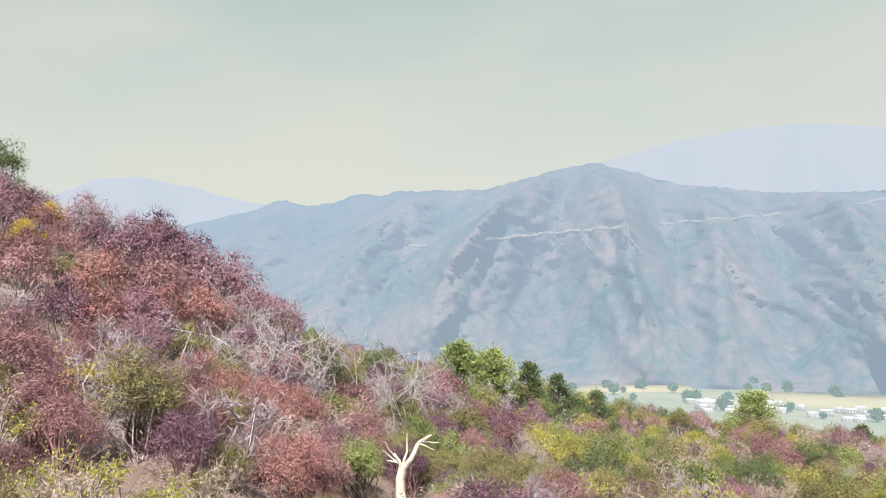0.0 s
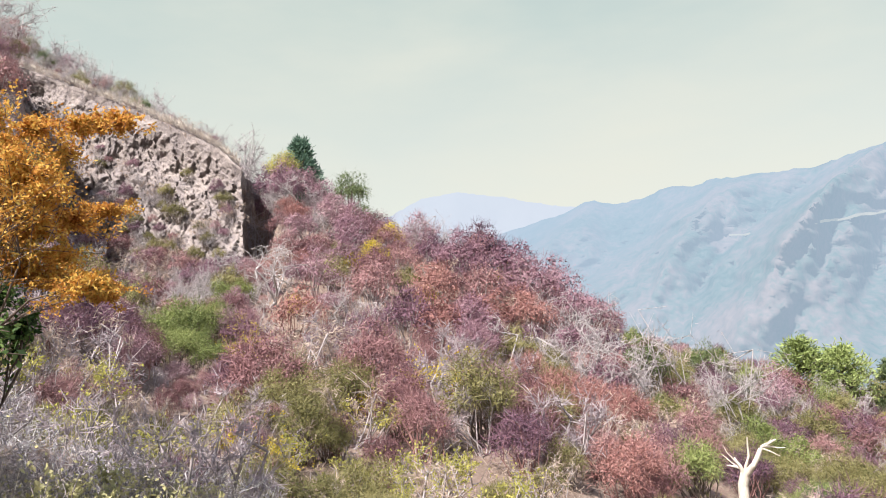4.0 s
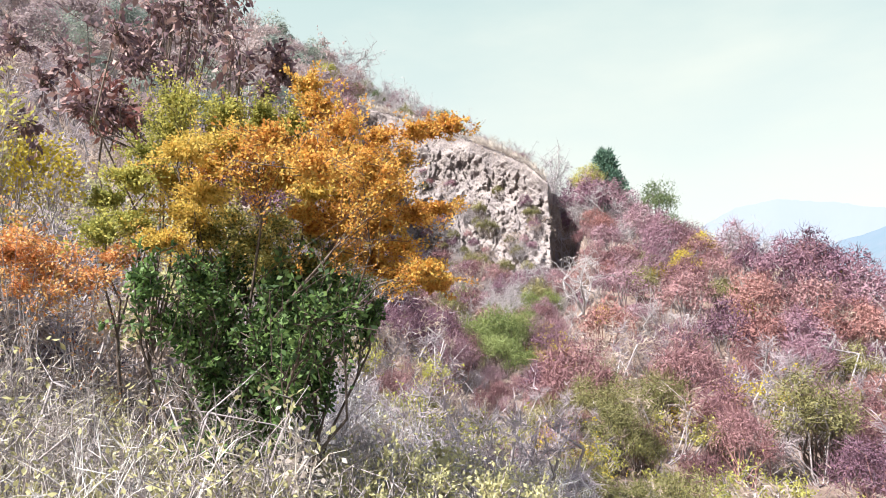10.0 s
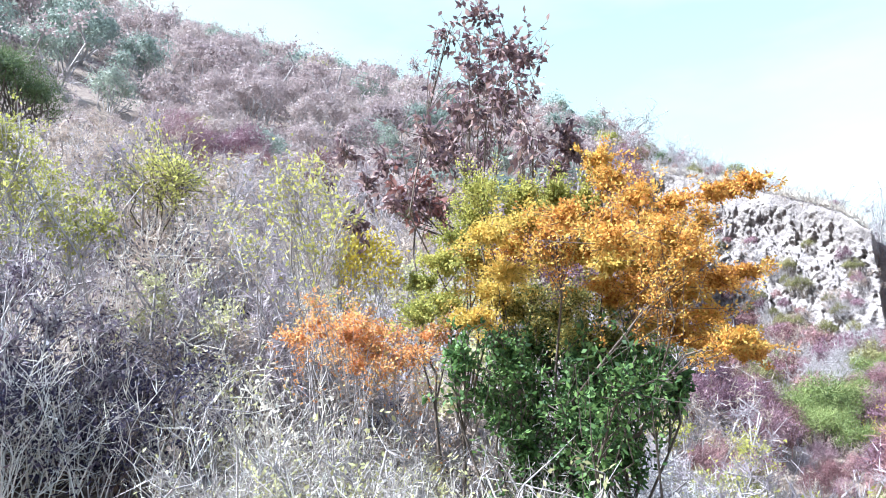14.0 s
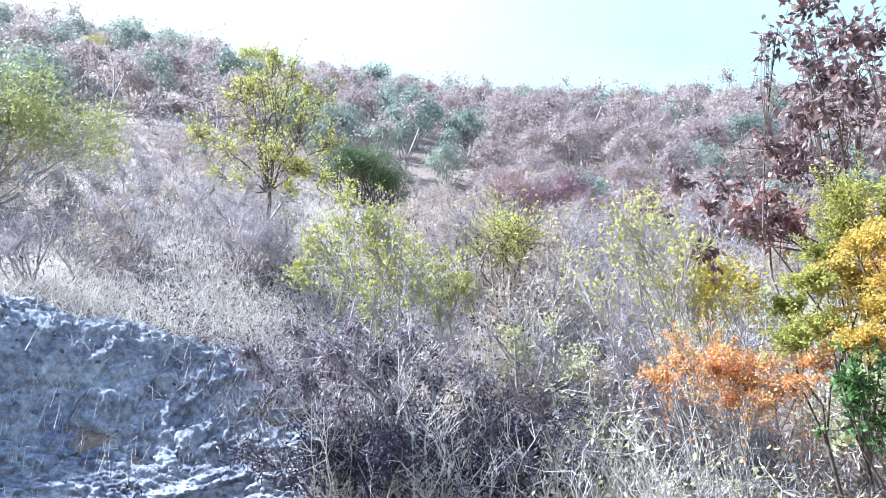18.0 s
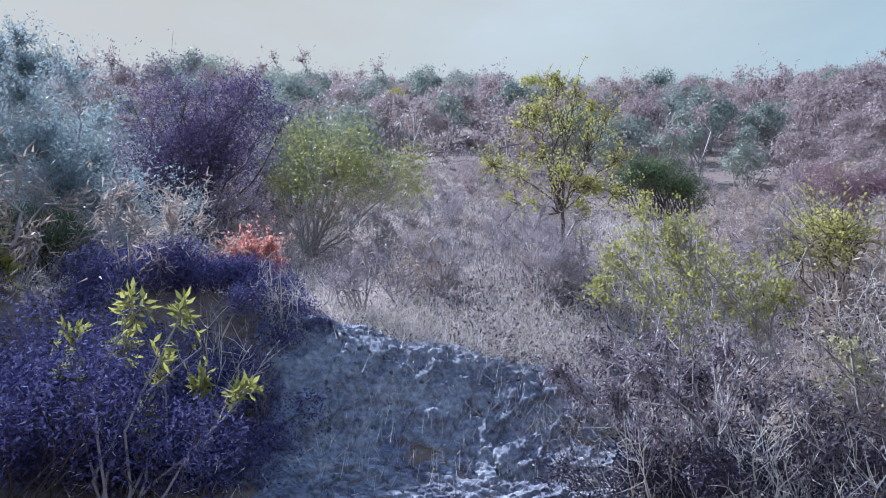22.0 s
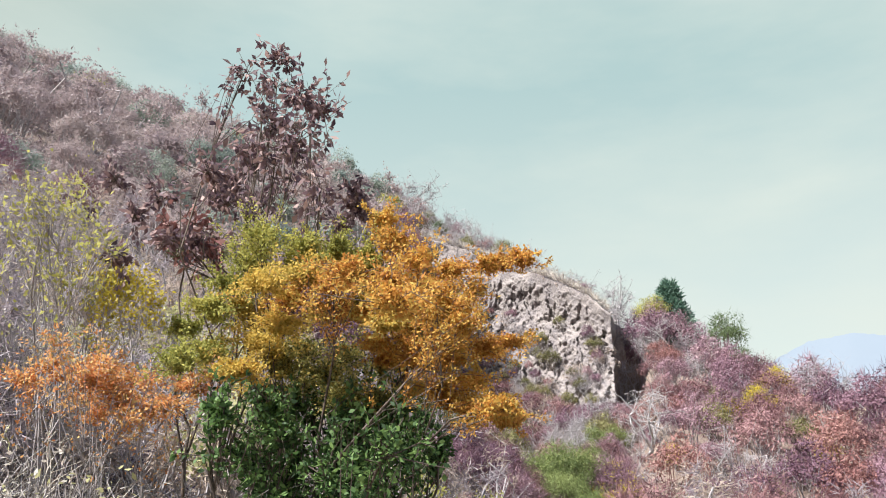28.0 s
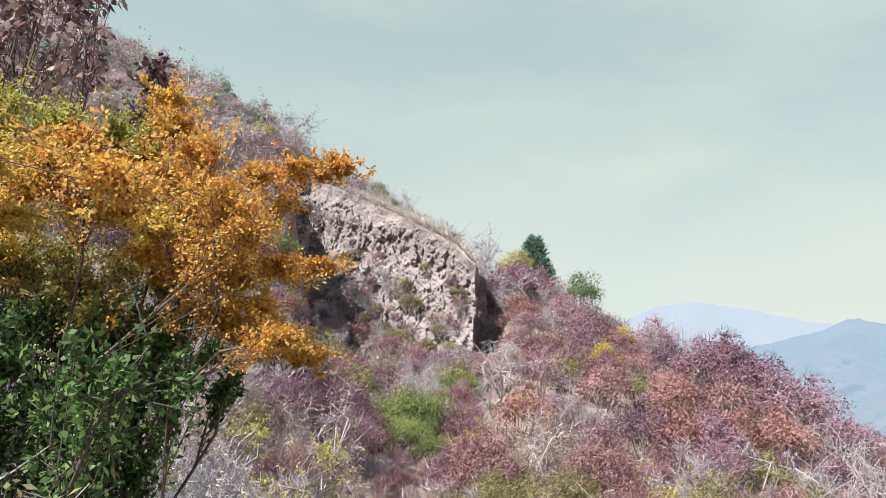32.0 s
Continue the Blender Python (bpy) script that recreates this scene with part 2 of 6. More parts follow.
M_DARK = leaf_material("dark_green_leaves", [(0.04, 0.06, 0.03), (0.10, 0.13, 0.06), (0.19, 0.23, 0.10)], 0.3)
# Blue-violet shade of the left bank, put into the leaf colour.
M_PURPLE = leaf_material("shade_violet_leaves", [(0.034, 0.03, 0.10), (0.09, 0.08, 0.215), (0.22, 0.205, 0.40)], 0.2, rough=0.95, own=0.2)
# Violet darkness of a tree seen against the sun, put into its leaves.
M_VIOLET = leaf_material("backlit_violet_leaves", [(0.07, 0.052, 0.13), (0.15, 0.115, 0.23), (0.27, 0.22, 0.34)], 0.25, rough=0.9, own=0.2)
# Near-black leaf colour that stands for shadow pockets and dark gaps.
M_DUSK = leaf_material("shade_dark_leaves", [(0.012, 0.010, 0.03), (0.035, 0.026, 0.062), (0.12, 0.095, 0.15)], 0.12, own=0.1)
M_PALELEAF = leaf_material("pale_yellowish_leaves", [(0.24, 0.23, 0.11), (0.47, 0.44, 0.23), (0.68, 0.63, 0.38)], 0.4, rough=0.8)
M_FINE = leaf_material("fine_twigs", [(0.07, 0.06, 0.065), (0.22, 0.18, 0.18), (0.52, 0.47, 0.44), (0.42, 0.40, 0.26)], 0.2, own=0.45)
M_WITHER = leaf_material("withered_leaves", [(0.05, 0.036, 0.065), (0.16, 0.115, 0.155), (0.45, 0.375, 0.41)], 0.28, own=0.0)
M_TEAL = leaf_material("grey_green_leaves", [(0.20, 0.245, 0.275), (0.31, 0.365, 0.38), (0.45, 0.49, 0.47)], 0.5, rough=0.85)
M_YELLOW = leaf_material("yellow_leaves", [(0.30, 0.24, 0.03), (0.55, 0.43, 0.05), (0.62, 0.52, 0.12)], 0.45)
M_LIME = leaf_material("yellow_green_leaves", [(0.20, 0.205, 0.06), (0.42, 0.395, 0.11), (0.63, 0.56, 0.20)], 0.45, rough=0.75, patchy=0.4)
M_ORANGE = leaf_material("orange_leaves", [(0.20, 0.085, 0.03), (0.46, 0.20, 0.05), (0.62, 0.33, 0.07), (0.64, 0.44, 0.11), (0.30, 0.26, 0.08)], 0.4, rough=0.8, own=0.0, patchy=0.45)
M_GOLDEN = leaf_material("golden_leaves", [(0.20, 0.16, 0.045), (0.50, 0.37, 0.08), (0.66, 0.46, 0.11), (0.58, 0.29, 0.07)], 0.4, rough=0.8, own=0.0, patchy=0.45)
M_GOLD = leaf_material("gold_green_leaves", [(0.15, 0.17, 0.05), (0.37, 0.355, 0.09), (0.60, 0.52, 0.15)], 0.4, rough=0.8, own=0.0, patchy=0.4)
# Olive leaves, darkened in colour for the shade inside the crown.
M_SHADE = leaf_material("olive_shaded_leaves", [(0.09, 0.10, 0.04), (0.25, 0.24, 0.075), (0.48, 0.42, 0.13), (0.58, 0.42, 0.12)], 0.4, own=0.0)
M_ROUND = leaf_material("dull_yellow_green_leaves", [(0.10, 0.12, 0.05), (0.25, 0.26, 0.09), (0.47, 0.43, 0.15)], 0.35, patchy=0.5)
M_DEEP = leaf_material("deep_green_leaves", [(0.025, 0.048, 0.02), (0.075, 0.135, 0.042), (0.20, 0.30, 0.095)], 0.4, own=0.0)
M_RED = leaf_material("red_orange_leaves", [(0.42, 0.14, 0.07), (0.62, 0.27, 0.11), (0.72, 0.42, 0.17), (0.48, 0.40, 0.18)], 0.45, rough=0.8, own=0.0, patchy=0.35)
M_CORAL = leaf_material("coral_red_leaves", [(0.45, 0.16, 0.13), (0.62, 0.29, 0.24), (0.70, 0.42, 0.35)], 0.5, own=0.0)
M_BROWN = leaf_material("purple_brown_leaves", [(0.10, 0.065, 0.085), (0.21, 0.135, 0.15), (0.40, 0.27, 0.25)], 0.3, own=0.0)
M_PINE = leaf_material("pine_needles", [(0.15, 0.19, 0.06), (0.27, 0.33, 0.12), (0.40, 0.45, 0.19)], 0.3)
M_CONIFER = leaf_material("blue_green_needles", [(0.06, 0.11, 0.09), (0.12, 0.20, 0.15), (0.20, 0.30, 0.21)], 0.25)


# ---- mesh helpers ----
def mesh_of(name, verts, faces, mat, smooth=False):
    """A mesh from an array of places and an array (n, k) of corners."""
    verts, faces = np.asarray(verts, np.float32), np.asarray(faces, np.int32)
    me = bpy.data.meshes.new(name)
    n, k = faces.shape
    me.vertices.add(len(verts))
    me.vertices.foreach_set("co", verts.ravel())
    me.loops.add(n * k)
    me.loops.foreach_set("vertex_index", faces.ravel())
    me.polygons.add(n)
    me.polygons.foreach_set("loop_start", np.arange(n, dtype=np.int32) * k)
    if smooth:
        me.polygons.foreach_set("use_smooth", np.ones(n, bool))
    me.update(calc_edges=True)
    me.materials.append(mat)
    return me


def part(name, me, parent, label=""):
    ob = new(name, me)
    ob.parent = parent
    return tagged(ob, label)


def thing(name, place, label, category, group="", turn=0.0, scale=1.0):
    ob = new(name)
    ob.empty_display_size = 0.2
    ob.matrix_basis = Matrix.LocRotScale(place, Euler((0, 0, turn)), (scale,) * 3)
    return tagged(ob, label, category, group)


def unit(v):
    return v / np.maximum(np.linalg.norm(v, axis=-1, keepdims=True), 1e-9)


def leaves_arrays(rng, pos, length, width, axis=None, loose=1.0, droop=0.0, sliver=False):
    """Small folded leaves: four corners each, at the places given."""
    n = len(pos)
    d = rng.normal(size=(n, 3)) * loose
    if axis is not None:
        d += axis
    d[:, 2] -= droop
    d = unit(d)
    s = unit(np.cross(d, rng.normal(size=(n, 3))))
    nn = np.cross(d, s)
    L = (length * rng.uniform(0.6, 1.25, n))[:, None]
    Wd = (width * rng.uniform(0.7, 1.2, n))[:, None]
    if sliver:
        # blades and twig ends: wide at the foot, pointed at the tip
        v = np.stack([pos - s * Wd * 0.5, pos + s * Wd * 0.5, pos + d * L], 1)
        return v.reshape(-1, 3), np.arange(n * 3).reshape(n, 3)
    v = np.empty((n, 4, 3))
    v[:, 0] = pos
    v[:, 1] = pos + d * L * 0.5 + s * Wd * 0.5 + nn * Wd * 0.18
    v[:, 2] = pos + d * L
    v[:, 3] = pos + d * L * 0.5 - s * Wd * 0.5 + nn * Wd * 0.18
    return v.reshape(-1, 3), np.arange(n * 4).reshape(n, 4)


def leaves_facing(rng, pos, nor, length, width, loose=0.55):
    """Leaves that lie on a crown's surface and face outwards: three corners each."""
    n = len(pos)
    nn = unit(nor + rng.normal(size=(n, 3)) * loose)
    d = unit(np.cross(nn, rng.normal(size=(n, 3))))
    s = np.cross(nn, d)
    L = (length * rng.uniform(0.6, 1.3, n))[:, None]
    Wd = (width * rng.uniform(0.7, 1.2, n))[:, None]
    v = np.stack([pos - d * L * 0.4 - s * Wd * 0.5, pos - d * L * 0.25 + s * Wd * 0.5, pos + d * L * 0.6], 1)
    return v.reshape(-1, 3), np.arange(n * 3).reshape(n, 3)


def tube_arrays(segs, sides=4):
    """Tapered limbs: rows of from, to, radius, radius."""
    a = np.asarray(segs, float)
    p, q, r0, r1 = a[:, :3], a[:, 3:6], a[:, 6], a[:, 7]
    d = unit(q - p)
    ref = np.where(np.abs(d[:, 2:3]) > 0.9, np.array([[1.0, 0, 0]]), np.array([[0, 0, 1.0]]))
    u = unit(np.cross(d, ref))
    w = np.cross(d, u)
    ang = np.arange(sides) * 2 * np.pi / sides
    ring = u[:, None] * np.cos(ang)[None, :, None] + w[:, None] * np.sin(ang)[None, :, None]
    n = len(a)
    v = np.empty((n, 2, sides, 3))
    v[:, 0] = p[:, None] + ring * r0[:, None, None]
    v[:, 1] = (q + d * r1[:, None] * 0.4)[:, None] + ring * r1[:, None, None]
    i = np.arange(sides)
    f = np.stack([i, (i + 1) % sides, sides + (i + 1) % sides, sides + i], 1)
    return v.reshape(-1, 3), (f[None] + (np.arange(n) * 2 * sides)[:, None, None]).reshape(-1, 4)


def joined(*pieces):
    vs, fs, k = [], [], 0
    for v, f in pieces:
        vs.append(v)
        fs.append(f + k)
        k += len(v)
    return np.concatenate(vs), np.concatenate(fs)


def limb(rng, p, q, r0, r1, n, wob):
    """A limb that wanders from p to q in n steps."""
    p, q = np.asarray(p, float), np.asarray(q, float)
    t = np.linspace(0, 1, n + 1)[:, None]
    line = p + (q - p) * t
    off = rng.normal(size=(n + 1, 3)) * wob * np.linalg.norm(q - p) / n
    off[0] = off[-1] = 0
    line = line + np.cumsum(off, 0) * np.sin(t * np.pi)
    r = r0 + (r1 - r0) * t[:, 0]
    return [(*line[i], *line[i + 1], r[i], r[i + 1]) for i in range(n)], line


def clump_plant(rng, base, clumps, trunk_r, leaf, twigs=14, per=12, stems=1, fork=0.35, wob=0.25, twig_r=0.006, loose=0.9,
                droop=0.0, up=0.15, bare=0.15, flat=1.0, lean=0, sides=4, sliver=False, steps=5, limbs=999):
    """Trunk or stems from the base to clumps (place, radius), twigs out of each clump's middle, leaves along the twigs.
    Returns the arrays of the wood and of the leaves."""
    base = np.asarray(base, float)
    cs = [(np.asarray(c, float), r) for c, r in clumps]
    mid = sum(c for c, _ in cs) / len(cs)
    segs = []
    if stems == 1:
        top = base + (mid - base) * fork * np.array([0.7, 0.7, 1.0])
        s, line = limb(rng, base, top, trunk_r, trunk_r * 0.75, 4, wob * 0.5)
        segs += s
        roots = [top]
    else:
        roots = [base + np.append(rng.normal(size=2) * trunk_r * 4, 0) for _ in range(stems)]
    lp, la = [], []
    for count, (c, r) in enumerate(cs):
        o = roots[rng.integers(len(roots))]
        rr = trunk_r * (0.42 if stems == 1 else 0.8)
        s, line = limb(rng, o, c, rr, twig_r * 1.6, steps, wob)
        if count < limbs:
            segs += s
        else:
            line = [c] * (steps + 1)
        for _ in range(twigs):
            d = unit(rng.normal(size=3) + np.array([0, 0, up]) + 0.5 * unit(c - base))
            d[2] *= flat
            k = rng.integers(steps // 2 + 1, steps + 1)
            a = line[k]
            e = c + d * r * min(1.7, 0.3 + rng.exponential(0.42))
            s, tl = limb(rng, a + (c - a) * rng.uniform(0, 1), e, twig_r, twig_r * 0.4, 2, wob)
            if not lean or rng.integers(lean) == 0:
                segs += s
            t = rng.uniform(bare, 1.02, per)[:, None]
            pts = np.where(t < 0.5, tl[0] + (tl[1] - tl[0]) * t * 2, tl[1] + (tl[2] - tl[1]) * (t * 2 - 1))
            lp.append(pts + rng.normal(size=pts.shape) * r * 0.07)
            la.append(np.repeat(d[None], per, 0))
    lp, la = np.concatenate(lp), np.concatenate(la)
    return tube_arrays(segs, sides), leaves_arrays(rng, lp, leaf[0], leaf[1], la, loose, droop, sliver)


# ---- the lie of the land ----
# bearing, height at 8 m, at 14 m and at 30 m, distance and angle of height of the crest
LAND = [(-140, -2.2, -3, -6, 60, -10), (-90, -3, -6, -14, 60, -14), (-32, -2.6, -4.6, -9.5, 90, -9.2), (-15, -2.6, -4.8, -8.5, 80, -7.8),
        (0, -2.6, -4.8, -7.2, 60, -5.0), (10, -2.6, -4.6, -5.6, 52, -1.8), (20, -2.4, -4.0, -3.2, 50, 4.0), (30, -2.2, -3.5, -2.1, 55, 7.8),
        (38, -2.0, -3.2, -1.6, 62, 11.6), (46, -1.7, -2.6, -0.6, 85, 16.6), (54, -1.4, -0.8, 2.6, 110, 20.2), (68, -1.2, 1.2, 7.5, 125, 24.0),
        (90, -0.3, 3.6, 10.5, 120, 27.2), (118, 0.0, 4.4, 12.5, 105, 29.8)]
LAND += [(140, 0.3, 3.0, 10.2, 95, 28.5), (165, 0.2, 2.2, 6, 80, 22), (220, -2.2, -3, -6, 60, -10)]
LA = np.array(LAND, float)
VALLEY = -118.0


def fbm(x, y, octaves=5, seed=0):
    """Fractal noise, 0 to 1."""
    out, amp, tot = 0.0, 1.0, 0.0
    for o in range(octaves):
        xi, yi = np.floor(x), np.floor(y)
        u, v = x - xi, y - yi
        u, v = u * u * (3 - 2 * u), v * v * (3 - 2 * v)

        def h(a, b):
            k = np.sin(a * 127.1 + b * 311.7 + (seed + o) * 74.7) * 43758.5453
            return k - np.floor(k)
        n = (h(xi, yi) * (1 - u) + h(xi + 1, yi) * u) * (1 - v) + (h(xi, yi + 1) * (1 - u) + h(xi + 1, yi + 1) * u) * v
        out, tot = out + n * amp, tot + amp
        x, y, amp = x * 2.03 + 3.1, y * 2.03 + 1.7, amp * 0.5
    return out / tot


def land_raw(az, r):
    k = np.clip(np.searchsorted(LA[:, 0], az, side="right") - 1, 0, len(LA) - 2)
    f = (az - LA[k, 0]) / (LA[k + 1, 0] - LA[k, 0])
    f = np.clip(f, 0, 1)[..., None]
    c = LA[k] * (1 - f) + LA[k + 1] * f
    rc = c[..., 4]
    zc = rc * np.tan(np.radians(c[..., 5]))
    kr = np.stack([0 * rc, 0 * rc + 4, 0 * rc + 8, 0 * rc + 14, 0 * rc + 30, rc, rc * 1.8, rc * 1.8 + 700, 0 * rc + 9000], -1)
    kz = np.stack([0 * rc - 1.65, 0 * rc - 1.65, c[..., 1], c[..., 2], c[..., 3], zc, zc - 6 - 0.12 * rc, 0 * rc + VALLEY, 0 * rc + VALLEY], -1)
    z = np.zeros_like(r)
    for i in range(8):
        w = (r - kr[..., i]) / (kr[..., i + 1] - kr[..., i])
        z = np.where((w >= 0) & (w < 1), kz[..., i] * (1 - w) + kz[..., i + 1] * w, z)
    return z


def wavy(x, y):
    return (np.sin(x * 0.9 + 1.3 * np.sin(y * 0.5)) * np.sin(y * 0.8 + np.sin(x * 0.6)) + 0.5 * np.sin(x * 2.1 + y * 1.2) * np.sin(y * 2.4 - x * 0.7)) / 1.5


def land(az, r):
    """Height of the ground."""
    az, r = np.asarray(az, float), np.asarray(r, float)
    az = (az + 140) % 360 - 140
    z = sum(land_raw(az + da, r * k) for da in (-2.0, 0, 2.0) for k in (0.92, 1.0, 1.08)) / 9
    x, y = -np.sin(np.radians(az)) * r, np.cos(np.radians(az)) * r
    # the hollow below the cliff, and the steep bank beside the road
    t = np.clip((az - 36.2) / 1.6, 0, 1) * np.clip((54 - az) / 3, 0, 1)
    edge = np.interp(az, [36, 39, 43, 46, 50, 54], [60, 49.5, 55, 60, 66, 74])
    foot = np.interp(az, [36, 39, 46, 54], [4.5, 3.6, 5.0, 10.0])
    z30 = land_raw(az, 0 * r + 28)
    cut = z30 + (foot - z30) * np.clip((r - 28) / (edge - 28), 0, 1)
    w = t * np.clip((edge + 7.0 - r) / 1.0, 0, 1) * np.clip((r - 24) / 6, 0, 1)
    z = z * (1 - w) + np.minimum(z, cut) * w
    b = np.clip((r - 8.0) / 1.4, 0, 1)
    z = z + (b * b * (3 - 2 * b)) * np.clip((13.5 - r) / 4, 0, 1) * np.interp(az, [104, 116, 128, 140, 160, 166], [0, 0.6, 0.9, 1.3, 1.0, 0])
    rough = np.clip((r - 4) / 20, 0, 1)
    return z + rough * (0.45 * wavy(x * 0.25, y * 0.25) + 0.15 * wavy(x + 7, y)) + np.clip((r - 400) / 600, 0, 1) * 6 * wavy(x * 0.012, y * 0.012)


def spot(az, r, dz=0.0):
    return at(az, r, float(land(az, r)) + dz)


def build_ground():
    azs = np.concatenate([np.arange(-140, -36, 4.0), np.arange(-36, 170, 0.75), np.arange(170, 220, 4.0)])
    rs = np.concatenate([[0.01], np.geomspace(1.5, 260, 120), np.geomspace(290, 4900, 40)])
    A, R = np.meshgrid(azs, rs, indexing="ij")
    Z = land(A, R)
    v = np.stack([-np.sin(np.radians(A)) * R, np.cos(np.radians(A)) * R, Z], -1).reshape(-1, 3)
    na, nr = len(azs), len(rs)
    i, j = np.meshgrid(np.arange(na), np.arange(nr - 1), indexing="ij")
    i2 = (i + 1) % na
    f = np.stack([i * nr + j, i * nr + j + 1, i2 * nr + j + 1, i2 * nr + j], -1).reshape(-1, 4)
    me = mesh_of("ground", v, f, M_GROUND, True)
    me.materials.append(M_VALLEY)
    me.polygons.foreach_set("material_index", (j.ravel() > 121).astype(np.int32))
    return tagged(new("ground", me), "dry brown hillside soil falling to a pale hazy valley floor", "ground", kind="structure")


build_ground()


# main spurs: bearing at the ridge and at the foot, half width, height
SPURS = [(-9.5, 4, 7, 1.0), (-12, -15, 5, 0.9), (-20, -20, 5, 0.7), (-27, -33, 6, 1.0), (0, 12, 6, 0.7), (12, 24, 6, 0.6), (-38, -44, 7, 0.9), (22, 34, 6, 0.6), (-55, -58, 8, 0.8)]


def mountain(name, label, ridge, r_base, r_top, z_base, mat, spur, seed, n_az=260, n_v=70, turn_away=0.0):
    """A far mountainside: ridge (bearing, angle of height) pairs, spurs and gullies running down it."""
    rb = np.array(ridge, float)
    az = np.linspace(rb[0, 0], rb[-1, 0], n_az)
    recede = (1 + 0.5 * np.clip((az + 4) / 26, 0, 1) * turn_away)[:, None]
    el = np.interp(az, rb[:, 0], rb[:, 1])
    v = np.linspace(0, 1.0, n_v)
    A, V = np.meshgrid(az, v, indexing="ij")
    zt = (r_top * np.tan(np.radians(el)))[:, None] * recede
    Z = z_base + (zt - z_base) * V
    px = A * 0.11 + seed
    warp = fbm(px * 1.5, V * 1.5 + seed, 4, 3) - 0.5
    big = 0 * A
    for a0, a1, w, k in SPURS:
        ax = a1 + (a0 - a1) * V + 2.5 * warp
        big = np.maximum(big, k * np.clip(1 - np.abs(A - ax) / (w * (1.3 - 0.6 * V)), 0, 1))
    mid = 1 - np.abs(2 * fbm(px * 4 + V * 2.4 * np.sign(A + 8) + warp * 3.0, V * 3.6 + seed, 4, 7) - 1)
    fine = fbm(px * 20 + V * 6 + warp * 4, V * 30 - px * 5, 5, 9)
    env = np.sin(np.pi * np.clip(V, 0, 1)) ** 0.7
    R = recede * (r_base + (r_top - r_base) * V ** 0.92) - env * spur * (2.5 * (big - 0.3) + 0.6 * (mid - 0.6) + 0.3 * (fine - 0.5))
    Z = Z + (V ** 4) * 14 * (fbm(px * 40, px * 9, 4, 2) - 0.5)
    x, y = -np.sin(np.radians(A)) * R, np.cos(np.radians(A)) * R
    i, j = np.meshgrid(np.arange(n_az - 1), np.arange(n_v - 1), indexing="ij")
    f = np.stack([i * n_v + j, (i + 1) * n_v + j, (i + 1) * n_v + j + 1, i * n_v + j + 1], -1).reshape(-1, 4)
    ob = new(name, mesh_of(name, np.stack([x, y, Z], -1).reshape(-1, 3), f, mat, True))
    tagged(ob, label, "mountain", kind="structure")
    return az, A, R, Z


# The slopes' pale blue haze is emission inside their materials.
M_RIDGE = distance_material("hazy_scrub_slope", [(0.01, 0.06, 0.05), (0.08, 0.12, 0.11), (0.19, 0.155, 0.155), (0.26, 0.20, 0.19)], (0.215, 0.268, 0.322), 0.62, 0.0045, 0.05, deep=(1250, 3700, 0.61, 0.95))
M_FAR = distance_material("hazy_far_slope", [(0.14, 0.16, 0.17), (0.22, 0.22, 0.22)], (0.305, 0.33, 0.37), 0.92, 0.003, 0.01)
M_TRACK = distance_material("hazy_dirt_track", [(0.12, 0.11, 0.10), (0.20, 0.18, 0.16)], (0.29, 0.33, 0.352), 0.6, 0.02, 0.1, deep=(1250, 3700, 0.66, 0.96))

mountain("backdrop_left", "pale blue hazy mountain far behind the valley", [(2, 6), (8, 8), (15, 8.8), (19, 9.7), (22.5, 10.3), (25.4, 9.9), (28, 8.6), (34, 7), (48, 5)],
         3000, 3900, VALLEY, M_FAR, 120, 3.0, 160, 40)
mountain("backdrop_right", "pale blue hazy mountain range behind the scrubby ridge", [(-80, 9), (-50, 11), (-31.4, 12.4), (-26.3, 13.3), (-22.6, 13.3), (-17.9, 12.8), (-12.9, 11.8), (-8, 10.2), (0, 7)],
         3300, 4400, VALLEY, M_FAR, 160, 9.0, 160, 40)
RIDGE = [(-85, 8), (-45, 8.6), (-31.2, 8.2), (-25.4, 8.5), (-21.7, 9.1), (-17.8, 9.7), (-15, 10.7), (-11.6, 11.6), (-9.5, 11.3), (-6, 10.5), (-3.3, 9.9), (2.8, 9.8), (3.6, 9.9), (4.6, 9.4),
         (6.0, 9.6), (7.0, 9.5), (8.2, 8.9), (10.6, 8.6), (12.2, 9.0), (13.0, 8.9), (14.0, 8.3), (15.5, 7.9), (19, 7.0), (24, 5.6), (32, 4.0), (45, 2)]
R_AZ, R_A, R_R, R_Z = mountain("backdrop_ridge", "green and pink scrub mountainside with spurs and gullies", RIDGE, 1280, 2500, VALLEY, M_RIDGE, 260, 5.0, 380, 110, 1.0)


def on_ridge(az, el):
    """A place on the scrubby mountain at that bearing and angle of height."""
    i = int(np.argmin(np.abs(R_AZ - az)))
    e = np.degrees(np.arctan2(R_Z[i], R_R[i]))
    j = int(np.argmax(e >= el)) or 1
    f = (el - e[j - 1]) / (e[j] - e[j - 1])
    return np.array(at(az, R_R[i, j - 1] * (1 - f) + R_R[i, j] * f, R_Z[i, j - 1] * (1 - f) + R_Z[i, j] * f))


